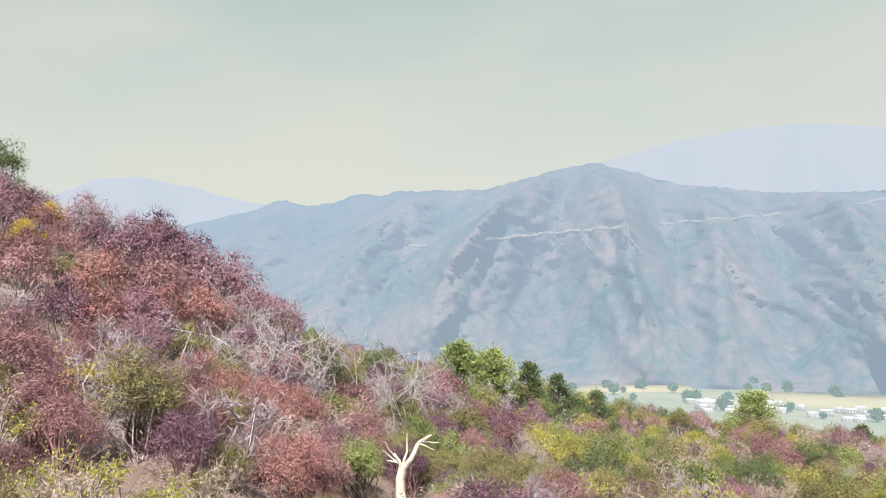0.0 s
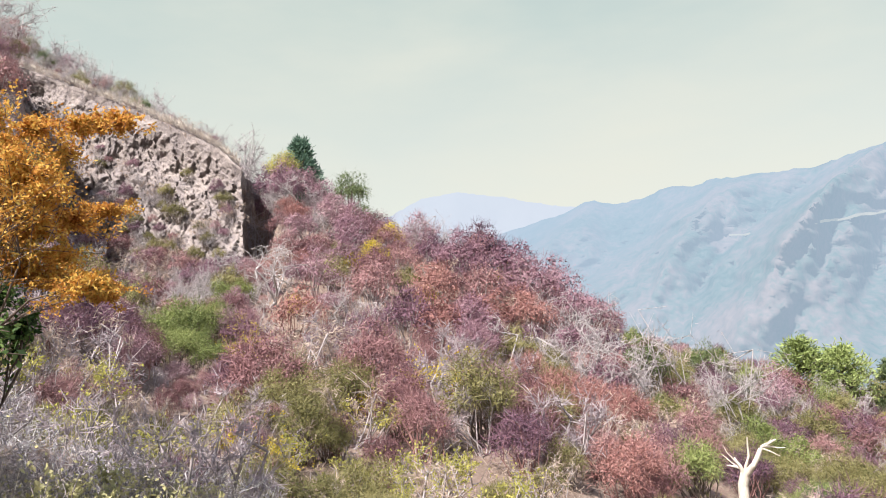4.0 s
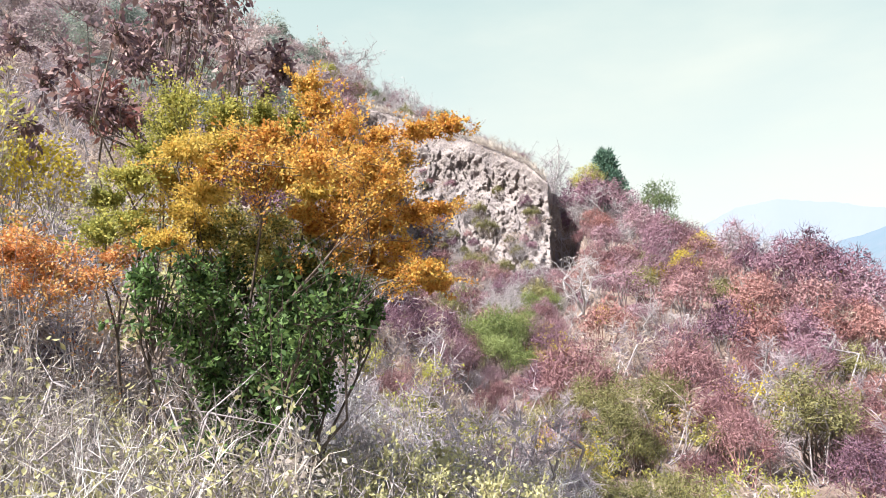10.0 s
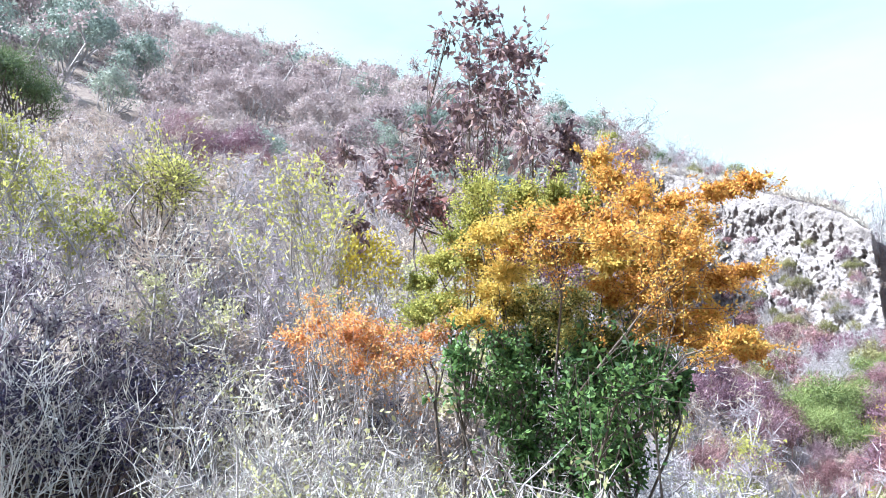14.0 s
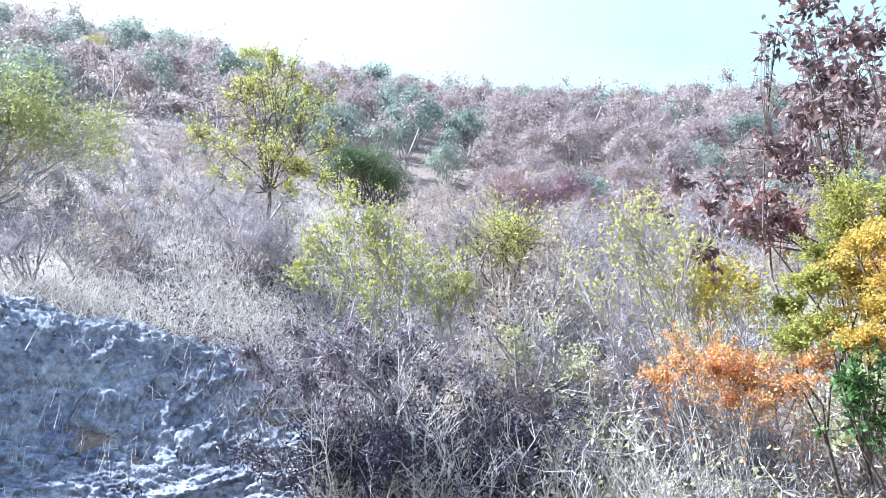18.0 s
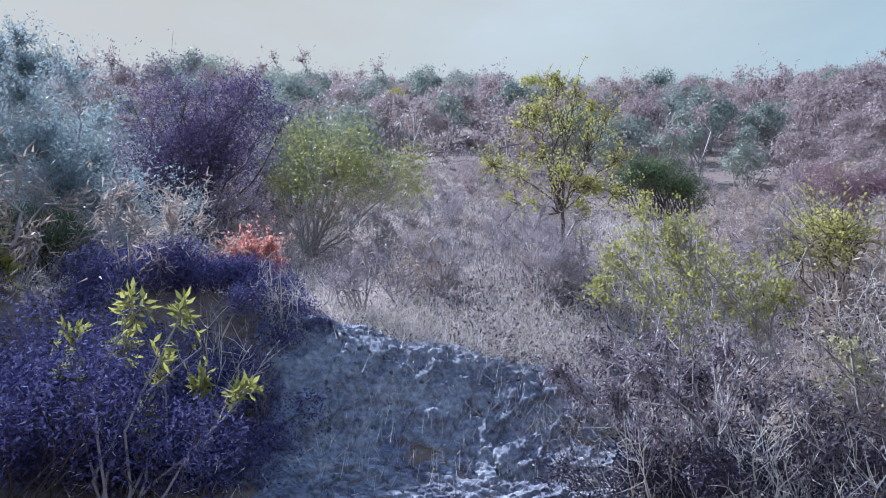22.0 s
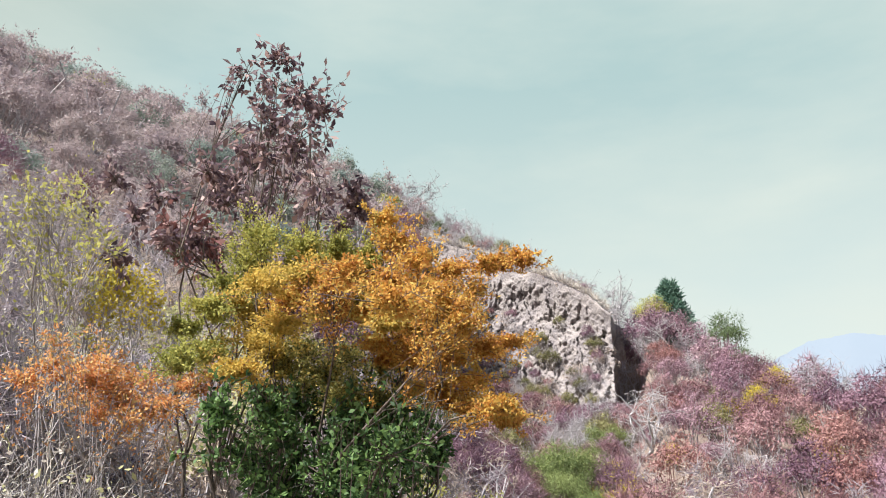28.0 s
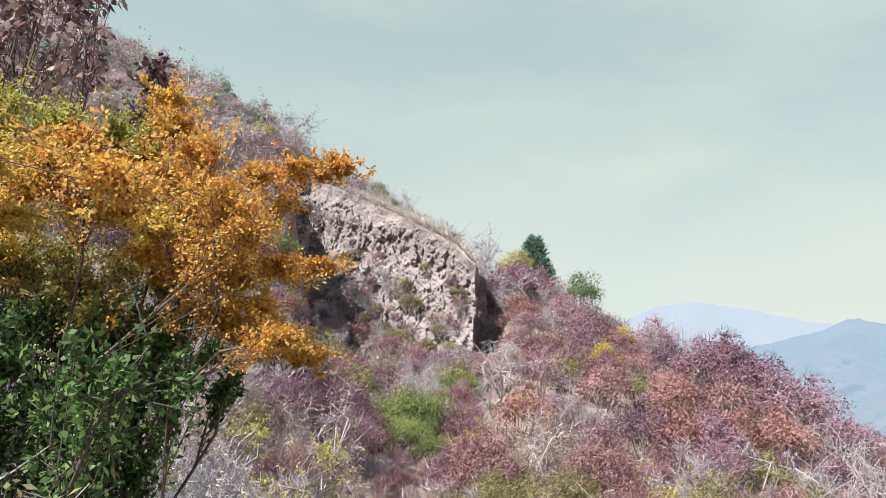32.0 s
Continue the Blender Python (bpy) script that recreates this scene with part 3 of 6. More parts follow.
def strip(name, line, width, mat, label, category):
    """A road or slide scar: a band that lies on the mountainside."""
    rng = np.random.default_rng(len(line))
    pts = np.array([on_ridge(a, e) for a, e in line])
    n = len(pts)
    back = unit(pts * np.array([1, 1, 0]))
    w = width * rng.uniform(0.6, 1.3, n)[:, None]
    t = unit(np.gradient(pts, axis=0))
    side = unit(np.cross(t, back))
    lift = -back * 7
    v = np.concatenate([pts - side * w / 2 + lift, pts + side * w / 2 + lift, pts - side * w / 2 - lift * 0.5, pts + side * w / 2 - lift * 0.5])
    i = np.arange(n - 1)
    f = np.concatenate([np.stack([i, i + 1, n + i + 1, n + i], 1), np.stack([i, i + 1, 2 * n + i + 1, 2 * n + i], 1), np.stack([n + i, n + i + 1, 3 * n + i + 1, 3 * n + i], 1)])
    return tagged(new(name, mesh_of(name, v, f, mat)), label, category, kind="structure")


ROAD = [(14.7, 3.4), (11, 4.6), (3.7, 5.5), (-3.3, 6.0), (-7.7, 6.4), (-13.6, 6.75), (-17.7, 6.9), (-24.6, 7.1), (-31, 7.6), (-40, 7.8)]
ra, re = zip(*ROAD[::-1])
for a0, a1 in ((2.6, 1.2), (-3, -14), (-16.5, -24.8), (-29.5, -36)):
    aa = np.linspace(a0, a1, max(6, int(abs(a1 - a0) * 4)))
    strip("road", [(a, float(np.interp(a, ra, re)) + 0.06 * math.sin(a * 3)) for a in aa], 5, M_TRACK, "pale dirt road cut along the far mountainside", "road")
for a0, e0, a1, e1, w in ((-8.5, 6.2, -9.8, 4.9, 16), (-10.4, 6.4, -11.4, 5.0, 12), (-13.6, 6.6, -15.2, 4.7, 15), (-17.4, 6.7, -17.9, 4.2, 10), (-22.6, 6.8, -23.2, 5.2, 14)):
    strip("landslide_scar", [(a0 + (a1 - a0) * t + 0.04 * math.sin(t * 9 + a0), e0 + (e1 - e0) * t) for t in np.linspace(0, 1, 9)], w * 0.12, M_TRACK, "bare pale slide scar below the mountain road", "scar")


# ---- cliff ----
def build_cliff():
    """An outcrop: a broken rock face, its return into a shaded cleft, and the ledge on top."""
    rng = np.random.default_rng(11)
    plan = [(54, 74, 19.2), (50, 66, 18.2), (46.2, 60, 17.0), (43, 55, 15.8), (40.6, 51.5, 14.6), (39.0, 49.5, 13.2), (39.0, 52, 12.9), (38.9, 56, 12.4), (38.3, 60, 12.0), (36.6, 63, 11.6)]
    pa = np.array(plan, float)
    pts = np.array([at(a, r, el=e) for a, r, e in plan])
    s = np.concatenate([[0], np.cumsum(np.linalg.norm(np.diff(pts[:, :2], axis=0), axis=1))])
    nu, nv = 400, 180
    u = np.linspace(0, s[-1], nu)
    az, rr, top = (np.interp(u, s, pa[:, 0]), np.interp(u, s, pa[:, 1]), np.interp(u, s, pts[:, 2]))
    foot = land(az, rr - 3) - 0.8
    V = np.linspace(0, 1, nv)[None]
    Z = foot[:, None] + (top - foot)[:, None] * V
    U = u[:, None] + 0 * V
    R = rr[:, None] + V * 4.0 - 3.2 * (1 - V) ** 2
    blocks = np.zeros_like(R)
    for k, (cell, amp) in enumerate(((4.2, 0.22), (2.1, 0.42), (1.0, 0.45), (0.5, 0.36), (0.28, 0.2))):
        a, b = np.floor((U + 0.5 * cell * np.sin(Z / cell * 1.3)) / cell), np.floor((Z + 0.3 * U + 0.4 * cell * np.sin(U / cell * 1.7)) / (cell * 0.8))
        h = np.sin(a * 127.1 + b * 311.7 + k * 17) * 43758.5453
        blocks += (h - np.floor(h) - 0.5) * amp * 1.25
    ledge = 0.3 * np.sin(Z * 1.4 + U * 0.35 + wavy(U * 0.3, Z * 0.3) * 2) * (0.3 + 0.7 * V)
    blocks += 0.5 * (fbm(U * 0.3, Z * 0.3, 6, 12) - 0.5) + 0.3 * np.abs(fbm(U * 0.9 + 5, Z * 1.6, 4, 13) - 0.5)
    env = np.clip((1 - V) * 6, 0.1, 1)
    R = R + env * (blocks + ledge)
    over = np.clip((V - 0.78) / 0.2, 0, 1) * 1.3
    R = R - over
    A = az[:, None] + 0.5 * (fbm(U * 0.5, Z * 0.7, 5, 21) - 0.5)
    x, y = -np.sin(np.radians(A)) * R, np.cos(np.radians(A)) * R
    grid = np.stack([x, y, Z], -1)
    # the ledge runs back into the slope
    back = np.stack([np.array([at(a, r + 6 + 2 * math.sin(a), t + 0.3) for a, r, t in zip(az, rr, top)]), np.array([at(a, r + 26, t - 1.5) for a, r, t in zip(az, rr, top)])], 1)
    grid = np.concatenate([grid, back], 1)
    n2 = nv + 2
    i, j = np.meshgrid(np.arange(nu - 1), np.arange(n2 - 1), indexing="ij")
    f = np.stack([i * n2 + j, (i + 1) * n2 + j, (i + 1) * n2 + j + 1, i * n2 + j + 1], -1).reshape(-1, 4)
    return tagged(new("rock_cliff", mesh_of("rock_cliff", grid.reshape(-1, 3), f, M_ROCK)), "broken pinkish-brown rock cliff with a shaded cleft on a dry hillside", "cliff")


build_cliff()

# ---- plants of the hillside ----
def prototype(name, label, category, wood_mat, leaf_mat, seed, n_clump, leaf, twigs, per, stems=4, h=1.0, w=0.75, trunk_r=0.03, loose=0.9, up=0.3, bare=0.1, part_name="crown", wob=0.3, low=0.35, twig_r=0.008, droop=0.0, lean=3, sides=3, sliver=False):
    """A shrub or small tree about 1 m across, built once at the origin."""
    rng = np.random.default_rng(seed)
    cl = []
    for k in range(n_clump):
        a, q = rng.uniform(0, 2 * np.pi), math.sqrt(rng.uniform(0, 1))
        z = h * (low + (1 - low) * rng.uniform(0, 1) * math.sqrt(max(0.05, 1 - 0.8 * q * q)))
        cl.append(((math.cos(a) * q * w * 0.7, math.sin(a) * q * w * 0.7, z), 0.30 * rng.uniform(0.7, 1.3)))
    wood, lv = clump_plant(rng, (0, 0, -0.05), cl, trunk_r, leaf, twigs, per, stems, wob=wob, twig_r=twig_r, loose=loose, up=up, bare=bare, droop=droop, lean=lean, sides=sides, sliver=sliver, steps=3)
    ob = thing(name, (0, 0, 0), label, category)
    part("branchwork" if stems > 1 else "trunk", mesh_of(name + "_wood", *wood, wood_mat), ob)
    part(part_name, mesh_of(name + "_" + part_name, *lv, leaf_mat), ob)
    return ob


def crown_prototype(name, label, category, wood_mat, leaf_mat, seed, n_clump=14, per=165, leaf=(0.044, 0.022), h=1.0, w=0.85, low=0.22, spiky=0.2, stems=3):
    """A rounded crown about 1 m across: lumps of outward-facing leaves, twig ends that stand out of them, stems below."""
    rng = np.random.default_rng(seed)
    segs, pos, nor, tip, ax = [], [], [], [], []
    roots = [np.append(rng.normal(size=2) * 0.05, -0.06) for _ in range(stems)]
    for k in range(n_clump):
        a, q = 2.4 * k + rng.uniform(0, 0.9), math.sqrt((k + 0.5) / n_clump)
        z = h * (low + (0.86 - low) * math.sqrt(max(0.0, 1 - 0.85 * q * q)) * rng.uniform(0.62, 1.08))
        c = np.array([math.cos(a) * q * w * 0.42, math.sin(a) * q * w * 0.42, z])
        r = rng.uniform(0.12, 0.25)
        seg, _ = limb(rng, roots[k % stems], c, 0.013, 0.005, 3, 0.3)
        segs += seg
        d = rng.normal(size=(per, 3))
        d[:, 2] += 0.35
        d = unit(d)
        lump = 0.82 + 0.3 * np.sin(d[:, :1] * 5 + k) * np.sin(d[:, 1:2] * 6 + d[:, 2:] * 4 + 2 * k)
        pos.append(c + d * r * lump * rng.uniform(0.72, 1.06, (per, 1)) * np.array([1.0, 1.0, 0.85]))
        nor.append(d + 0.4 * unit(c - np.array([0, 0, low * h])))
        m = int(per * spiky)
        e = unit(rng.normal(size=(m, 3)) + np.array([0, 0, 0.6]))
        tip.append(c + e * r * rng.uniform(0.6, 1.0, (m, 1)))
        ax.append(e * 2.0)
    leaves = leaves_facing(rng, np.concatenate(pos), np.concatenate(nor), *leaf)
    ends = leaves_arrays(rng, np.concatenate(tip), 0.12, 0.007, np.concatenate(ax), 0.9, sliver=True)
    ob = thing(name, (0, 0, 0), label, category)
    part("branchwork", mesh_of(name + "_wood", *tube_arrays(segs, 3), wood_mat), ob)
    part("crown", mesh_of(name + "_crown", *joined(leaves, ends), leaf_mat), ob)
    return ob


KINDS = {  # name, label, category, wood, leaves, boughs, leaf size, twigs, leaves on a twig, the rest
    "pink": ("pink_shrub", "reddish-pink leafless twiggy shrub on the dry slope", "shrub", M_RTWIG, M_PINK, 11, (0.085, 0.016), 10, 14, dict(sliver=True, loose=1.3, up=0.25, trunk_r=0.010, low=0.2, lean=5)),
    "mauve": ("mauve_shrub", "mauve-brown leafless twiggy shrub on the dry slope", "shrub", M_RTWIG, M_MAUVE, 11, (0.085, 0.016), 10, 14, dict(lean=5, sliver=True, loose=1.3, up=0.25, trunk_r=0.010, low=0.25)),
    "rust": ("rust_shrub", "rust-red bushy shrub with dry leaves", "shrub", M_RTWIG, M_RUST, 9, (0.075, 0.025), 10, 12, dict(sliver=True, trunk_r=0.012)),
    "grey": ("bare_grey_shrub", "bare whitish-grey twiggy shrub without leaves", "shrub", M_TWIG, M_GREY, 10, (0.15, 0.011), 9, 10, dict(sliver=True, loose=1.0, up=0.4, trunk_r=0.014, twig_r=0.008, low=0.25)),
    "stalk": ("dry_stalk_bush", "low bush of dry pale stalks and curled leaves", "bush", M_TWIG, M_HAY, 9, (0.09, 0.014), 9, 11, dict(sliver=True, loose=0.9, up=0.5, trunk_r=0.010, twig_r=0.007, low=0.15, droop=0.4)),
    "green": ("green_bush", "leafy green bush on the slope", "bush", M_BARK, M_GREEN, 11, (0.065, 0.036), 11, 10, dict(trunk_r=0.012, sliver=True, low=0.2)),
    "olive": ("olive_bush", "dull olive-green bush on the slope", "bush", M_BARK, M_OLIVE, 11, (0.06, 0.03), 11, 10, dict(trunk_r=0.012, sliver=True, low=0.2)),
    "dark": ("dark_green_bush", "dense dark green evergreen bush", "bush", M_BARK, M_DARK, 12, (0.06, 0.034), 11, 10, dict(trunk_r=0.014, sliver=True, low=0.15)),
    "yellow": ("yellow_bush", "small bush with bright yellow leaves", "bush", M_TWIG, M_YELLOW, 8, (0.045, 0.028), 10, 12, {}),
    "lime": ("yellow_green_bush", "thin bush with yellow-green leaves", "bush", M_TWIG, M_LIME, 9, (0.05, 0.028), 10, 10, {}),
    "pale": ("pale_leaf_bush", "thin bush with pale yellowish-green leaves", "bush", M_TWIG, M_PALELEAF, 9, (0.045, 0.024), 10, 12, {}),
    "fine": ("fine_twig_bush", "low tangle of fine pale grey twigs beside the road", "bush", M_TWIG, M_FINE, 12, (0.07, 0.0045), 11, 11, dict(sliver=True, loose=1.3, up=0.4, trunk_r=0.008, twig_r=0.005, low=0.1, lean=3)),
    "tree": ("small_bare_tree", "small bare hillside tree with grey branches", "tree", M_TWIG, M_GREY, 9, (0.14, 0.010), 10, 8, dict(sliver=True, stems=1, h=1.2, w=0.7, trunk_r=0.035, low=0.55, loose=0.7, up=0.5, twig_r=0.007)),
}
CROWNED = {"pink": dict(spiky=0.28, per=135), "mauve": dict(spiky=0.28, per=135), "rust": dict(spiky=0.2), "green": {}, "olive": {}, "dark": dict(low=0.15), "lime": {}, "yellow": {}}
PROTO, FARPROTO, HAZEPROTO = {}, {}, {}
for i, (key, (nm, lb, ct, wm, lm, nc, lf, tw, pr, kw)) in enumerate(KINDS.items()):
    crown = CROWNED.get(key)
    # leaf colour paled for haze; lime, yellow and pale keep their own
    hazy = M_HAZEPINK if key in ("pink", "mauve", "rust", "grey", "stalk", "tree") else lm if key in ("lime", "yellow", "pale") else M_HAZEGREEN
    if crown is None or key in ("lime", "yellow"):
        PROTO[key] = [prototype(nm, lb, ct, wm, lm, 20 + 10 * i + k, nc, lf, tw, pr, **kw) for k in range(3)]
    else:
        PROTO[key] = [crown_prototype(nm, lb, ct, wm, lm, 20 + 10 * i + k, **{**crown, "n_clump": 16, "per": 270, "leaf": (0.030, 0.014)}) for k in range(3)]
    if crown is None:
        big = (0.07, 0.008) if key in ("grey", "tree") else (lf[0] * 1.15, lf[1] * 1.35)
        bony = {"lean": 1, "twig_r": 0.0055, "trunk_r": 0.014, "wob": 0.55} if key in ("grey", "tree") else {"lean": 20}
        FARPROTO[key] = [prototype(nm, lb, ct, M_BONEWOOD if key in ("grey", "tree") else wm, lm, 25 + 10 * i + k, nc, big, 15 if key in ("grey", "tree") else 8, 6, **{**kw, **bony}) for k in range(3)]
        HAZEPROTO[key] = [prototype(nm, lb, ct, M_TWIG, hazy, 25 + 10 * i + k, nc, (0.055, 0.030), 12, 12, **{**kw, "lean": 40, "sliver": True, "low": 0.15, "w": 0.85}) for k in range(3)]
    else:
        FARPROTO[key] = [crown_prototype(nm, lb, ct, M_TWIG if key in ("pink", "mauve") else wm, lm, 25 + 10 * i + k, **crown) for k in range(3)]
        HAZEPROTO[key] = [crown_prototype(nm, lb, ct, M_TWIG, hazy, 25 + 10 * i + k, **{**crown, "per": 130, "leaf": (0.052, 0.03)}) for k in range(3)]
rnd = np.random.default_rng(5)
USED = {}


def plant(kind, az, r, size, group="", label="", name="", sink=0.05, tall=1.0, dz=0.0):
    """Sets a plant of that kind on the ground; the first use takes the original."""
    if kind == "pink" and rnd.uniform() < 0.48:
        kind = "mauve"
    k = int(rnd.integers(3))
    # past bearing 56 and 26 m the haze-paled copies are used
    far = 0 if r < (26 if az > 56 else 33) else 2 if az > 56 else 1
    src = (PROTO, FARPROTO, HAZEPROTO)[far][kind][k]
    k += 10 * far
    m = Matrix.LocRotScale(spot(az, r, dz - sink * size), Euler((rnd.normal() * 0.06, rnd.normal() * 0.06, rnd.uniform(0, 6.28))), (size, size, size * tall))
    if (kind, k) not in USED:
        USED[(kind, k)] = src
        src.matrix_basis = m
        ob = src
    else:
        ob = copy_thing(src, Matrix.Identity(4))
        ob.matrix_basis = m
    tagged(ob, label, group=group or kind + " plants on the hillside")
    if name:
        ob.name = name
    return ob


# share of kinds by stretch of the slope: bearing from, to, distance from, to, how many, kinds and weights, sizes
STRETCHES = [
    (-32, -6, 22, 95, 440, "olive lime green dark pink stalk grey", (5, 1.5, 4, 2.5, 4, 4, 0.6), 1.3, 2.8),
    (-6, 10, 22, 62, 190, "pink olive grey green stalk dark", (5, 4, 1.6, 2, 3, 1), 1.4, 2.8),
    (8, 22, 20, 54, 230, "pink rust grey olive yellow stalk", (13, 1.8, 2.4, 3.0, 0.8, 2.2), 2.0, 3.6),
    (20, 37, 20, 60, 270, "pink grey olive yellow rust stalk", (13, 2.6, 3.2, 0.9, 1.8, 2.6), 1.9, 3.6),
    (34, 54, 18, 50, 150, "pink grey olive green yellow stalk", (7, 4, 2, 0.6, 0.6, 4), 1.4, 2.8),
    (36, 56, 62, 112, 90, "pink grey dark olive tree", (4, 5, 1, 2, 2), 1.8, 3.2),
    (54, 92, 22, 40, 70, "pink grey olive lime stalk", (8, 3, 2, 1, 3), 1.8, 3.2),
    (54, 92, 40, 128, 230, "pink grey dark olive lime tree", (14, 3, 1.6, 1, 0.4, 2), 2.8, 5.0),
    (90, 132, 34, 118, 190, "pink grey dark olive green lime tree", (8, 3, 4, 2, 2, 1, 1), 2.6, 5.0),
    (130, 164, 24, 98, 170, "dark grey pink green olive tree", (6, 4, 4, 2, 2, 2), 2.4, 4.8),
]
CLEAR = [(0, 5.5, 9, 29), (35.2, 38.6, 27, 42), (39.6, 45.6, 18, 33), (20.2, 23.2, 16, 21), (132.5, 138.5, 9.5, 18.6), (109, 131, 5, 10), (100, 109, 11, 31)]


def clear(az, r):
    """Places kept free for the plants named one by one."""
    return any(a0 < az < a1 and r0 < r < r1 for a0, a1, r0, r1 in CLEAR) or (36 < az < 54 and 45 < r < 76 + (az - 46))


placed = []
for a0, a1, r0, r1, n, kinds, wts, s0, s1 in STRETCHES:
    kinds = kinds.split()
    wts = np.array(wts, float) / sum(wts)
    done = tries = 0
    while done < n and tries < n * 30:
        tries += 1
        az = rnd.uniform(a0, a1)
        r = math.sqrt(rnd.uniform(r0 * r0, r1 * r1)) if rnd.uniform() < 0.5 else rnd.uniform(r0, r1)
        s = rnd.uniform(s0, s1) * (0.8 + 0.4 * min(1, r / 80))
        p = at(az, r, 0)
        if any((p.x - x) ** 2 + (p.y - y) ** 2 < (0.33 * (s + q)) ** 2 for x, y, q in placed):
            continue
        if clear(az, r):
            if (0 < az < 5.5 and r < 29) or (az > 36 and r > 45):
                continue
            s *= 0.45
        placed.append((p.x, p.y, s))
        plant(str(rnd.choice(kinds, p=wts)), az, r, s)
        done += 1


# places thinned of pale growth so that they look shaded: bearing from, to, distance from, to
SHADE_ZONES = [(90, 110, 6.1, 8.7), (130, 147, 7.0, 10.3), (147, 166, 5.0, 9.2)]


def scatter(name, label, az0, az1, r0, r1, n, mat, length, width, seed, up=1.6, loose=0.6, power=0.5, lift=0.0, patch=0.0):
    """Low growth that nobody could count: blades and twigs rooted in the ground."""
    rng = np.random.default_rng(seed)
    az = rng.uniform(az0, az1, n)
    r = r0 + (r1 - r0) * rng.uniform(0, 1, n) ** (1 / (2 * power))
    x, y = -np.sin(np.radians(az)) * r, np.cos(np.radians(az)) * r
    if patch:
        keep = wavy(x * patch + seed, y * patch) + 0.5 * wavy(x * patch * 3, y * patch * 3 + seed) > rng.uniform(-0.5, 0.6, n)
        az, r, x, y = az[keep], r[keep], x[keep], y[keep]
    if r0 < 5.5:
        keep = ~((az > 108) & (az < 132) & (r < 9.2)) | (rng.uniform(0, 1, len(r)) < 0.35)
        keep &= ~((az > 86) & (az < 107) & (r < 6.3)) | (rng.uniform(0, 1, len(r)) < 0.15)
        az, r, x, y = az[keep], r[keep], x[keep], y[keep]
    if mat is not M_DUSK:
        for a0, a1, q0, q1 in SHADE_ZONES:
            keep = ~((az > a0) & (az < a1) & (r > q0) & (r < q1)) | (rng.uniform(0, 1, len(r)) < 0.05)
            az, r, x, y = az[keep], r[keep], x[keep], y[keep]
    z = land(az, r) - 0.03
    pos = np.stack([x, y, z + lift * rng.uniform(0, 1, len(r)) ** 2], -1)
    k = 0.6 + 0.8 * np.clip(r / 40, 0, 1.6)
    thin = width < 0.2 * length
    v, f = leaves_arrays(rng, pos, 1.0, 1.0, np.array([[0, 0, up]]), loose, sliver=thin)
    v = v.reshape(-1, 3 if thin else 4, 3)
    d = v - pos[:, None]
    ax = unit(d[:, 2:3])
    along = (d * ax).sum(-1, keepdims=True)
    v = pos[:, None] + along * ax * (length * k)[:, None, None] + (d - along * ax) * (width * k)[:, None, None]
    return tagged(new(name, mesh_of(name, v.reshape(-1, 3), f, mat)), label, "undergrowth", kind="stuff")


scatter("dry_grass", "pale dry grass over the hillside", -34, 165, 12, 110, 60000, M_HAY, 0.3, 0.03, 1, patch=0.12, up=1.0, loose=0.8)
scatter("near_dry_grass", "pale dry grass and stalks beside the road", 30, 166, 4.3, 15, 45000, M_BONE, 0.22, 0.0045, 11, up=1.0, loose=0.9, lift=0.25)
scatter("near_grey_twigs", "tangled grey twigs beside the road", 40, 166, 4.6, 16, 40000, M_BONE, 0.16, 0.005, 12, up=0.4, loose=1.0, lift=0.9, patch=0.6)
scatter("near_green_leaves", "small yellow-green leaves low in the undergrowth", 20, 166, 5, 15, 9000, M_PALELEAF, 0.05, 0.026, 13, up=0.2, loose=1.0, lift=0.5, patch=0.7)
scatter("pink_undergrowth", "reddish dry twigs and low scrub over the slope", -6, 60, 14, 62, 100000, M_PINK, 0.13, 0.012, 2, lift=0.7, patch=0.25, up=0.3, loose=1.0)
scatter("mauve_undergrowth", "mauve-brown low scrub over the upper slope", 45, 165, 24, 125, 40000, M_MAUVE, 0.3, 0.04, 3, lift=0.6, patch=0.2, up=0.3, loose=1.0)
scatter("olive_undergrowth", "olive low scrub on the falling slope", -34, 12, 10, 92, 24000, M_OLIVE, 0.16, 0.05, 4, lift=0.4, patch=0.2, up=0.3, loose=1.0)
scatter("grey_undergrowth", "grey-white dry twigs and stalks on the near slope", 30, 165, 10, 50, 50000, M_GREY, 0.34, 0.02, 5, lift=0.6, patch=0.3, up=0.5, loose=1.0)
scatter("slope_dry_grass", "dry grass tufts on the bank and lower slope", 55, 165, 8, 24, 60000, M_STRAW, 0.30, 0.016, 14, patch=0.3, up=1.0, loose=0.8, lift=0.2)
scatter("bank_grass", "pale dry grass hanging over the bank's edge", 104, 141, 8.5, 11.5, 26000, M_STRAW, 0.32, 0.009, 21, patch=0.9, up=0.6, loose=0.9, lift=0.15)
scatter("bank_twigs", "dark fine twigs and roots on the crumbling bank", 104, 141, 7.4, 10.4, 8000, M_WITHER, 0.2, 0.008, 22, patch=1.3, up=0.5, loose=1.0, lift=0.15)
scatter("slope_lavender_twigs", "lavender-grey dry twigs on the slope's foot", 36, 62, 8, 19, 75000, M_BONE, 0.24, 0.010, 23, patch=0.4, up=0.6, loose=0.9, lift=0.7)
# Dark leaves added to look like shaded gaps in the undergrowth.
scatter("near_dark_litter", "near-black leaves that stand for shaded gaps in the undergrowth", 40, 120, 4.8, 13, 40000, M_DUSK, 0.10, 0.028, 24, up=0.1, loose=1.0, lift=0.3, patch=0.9)

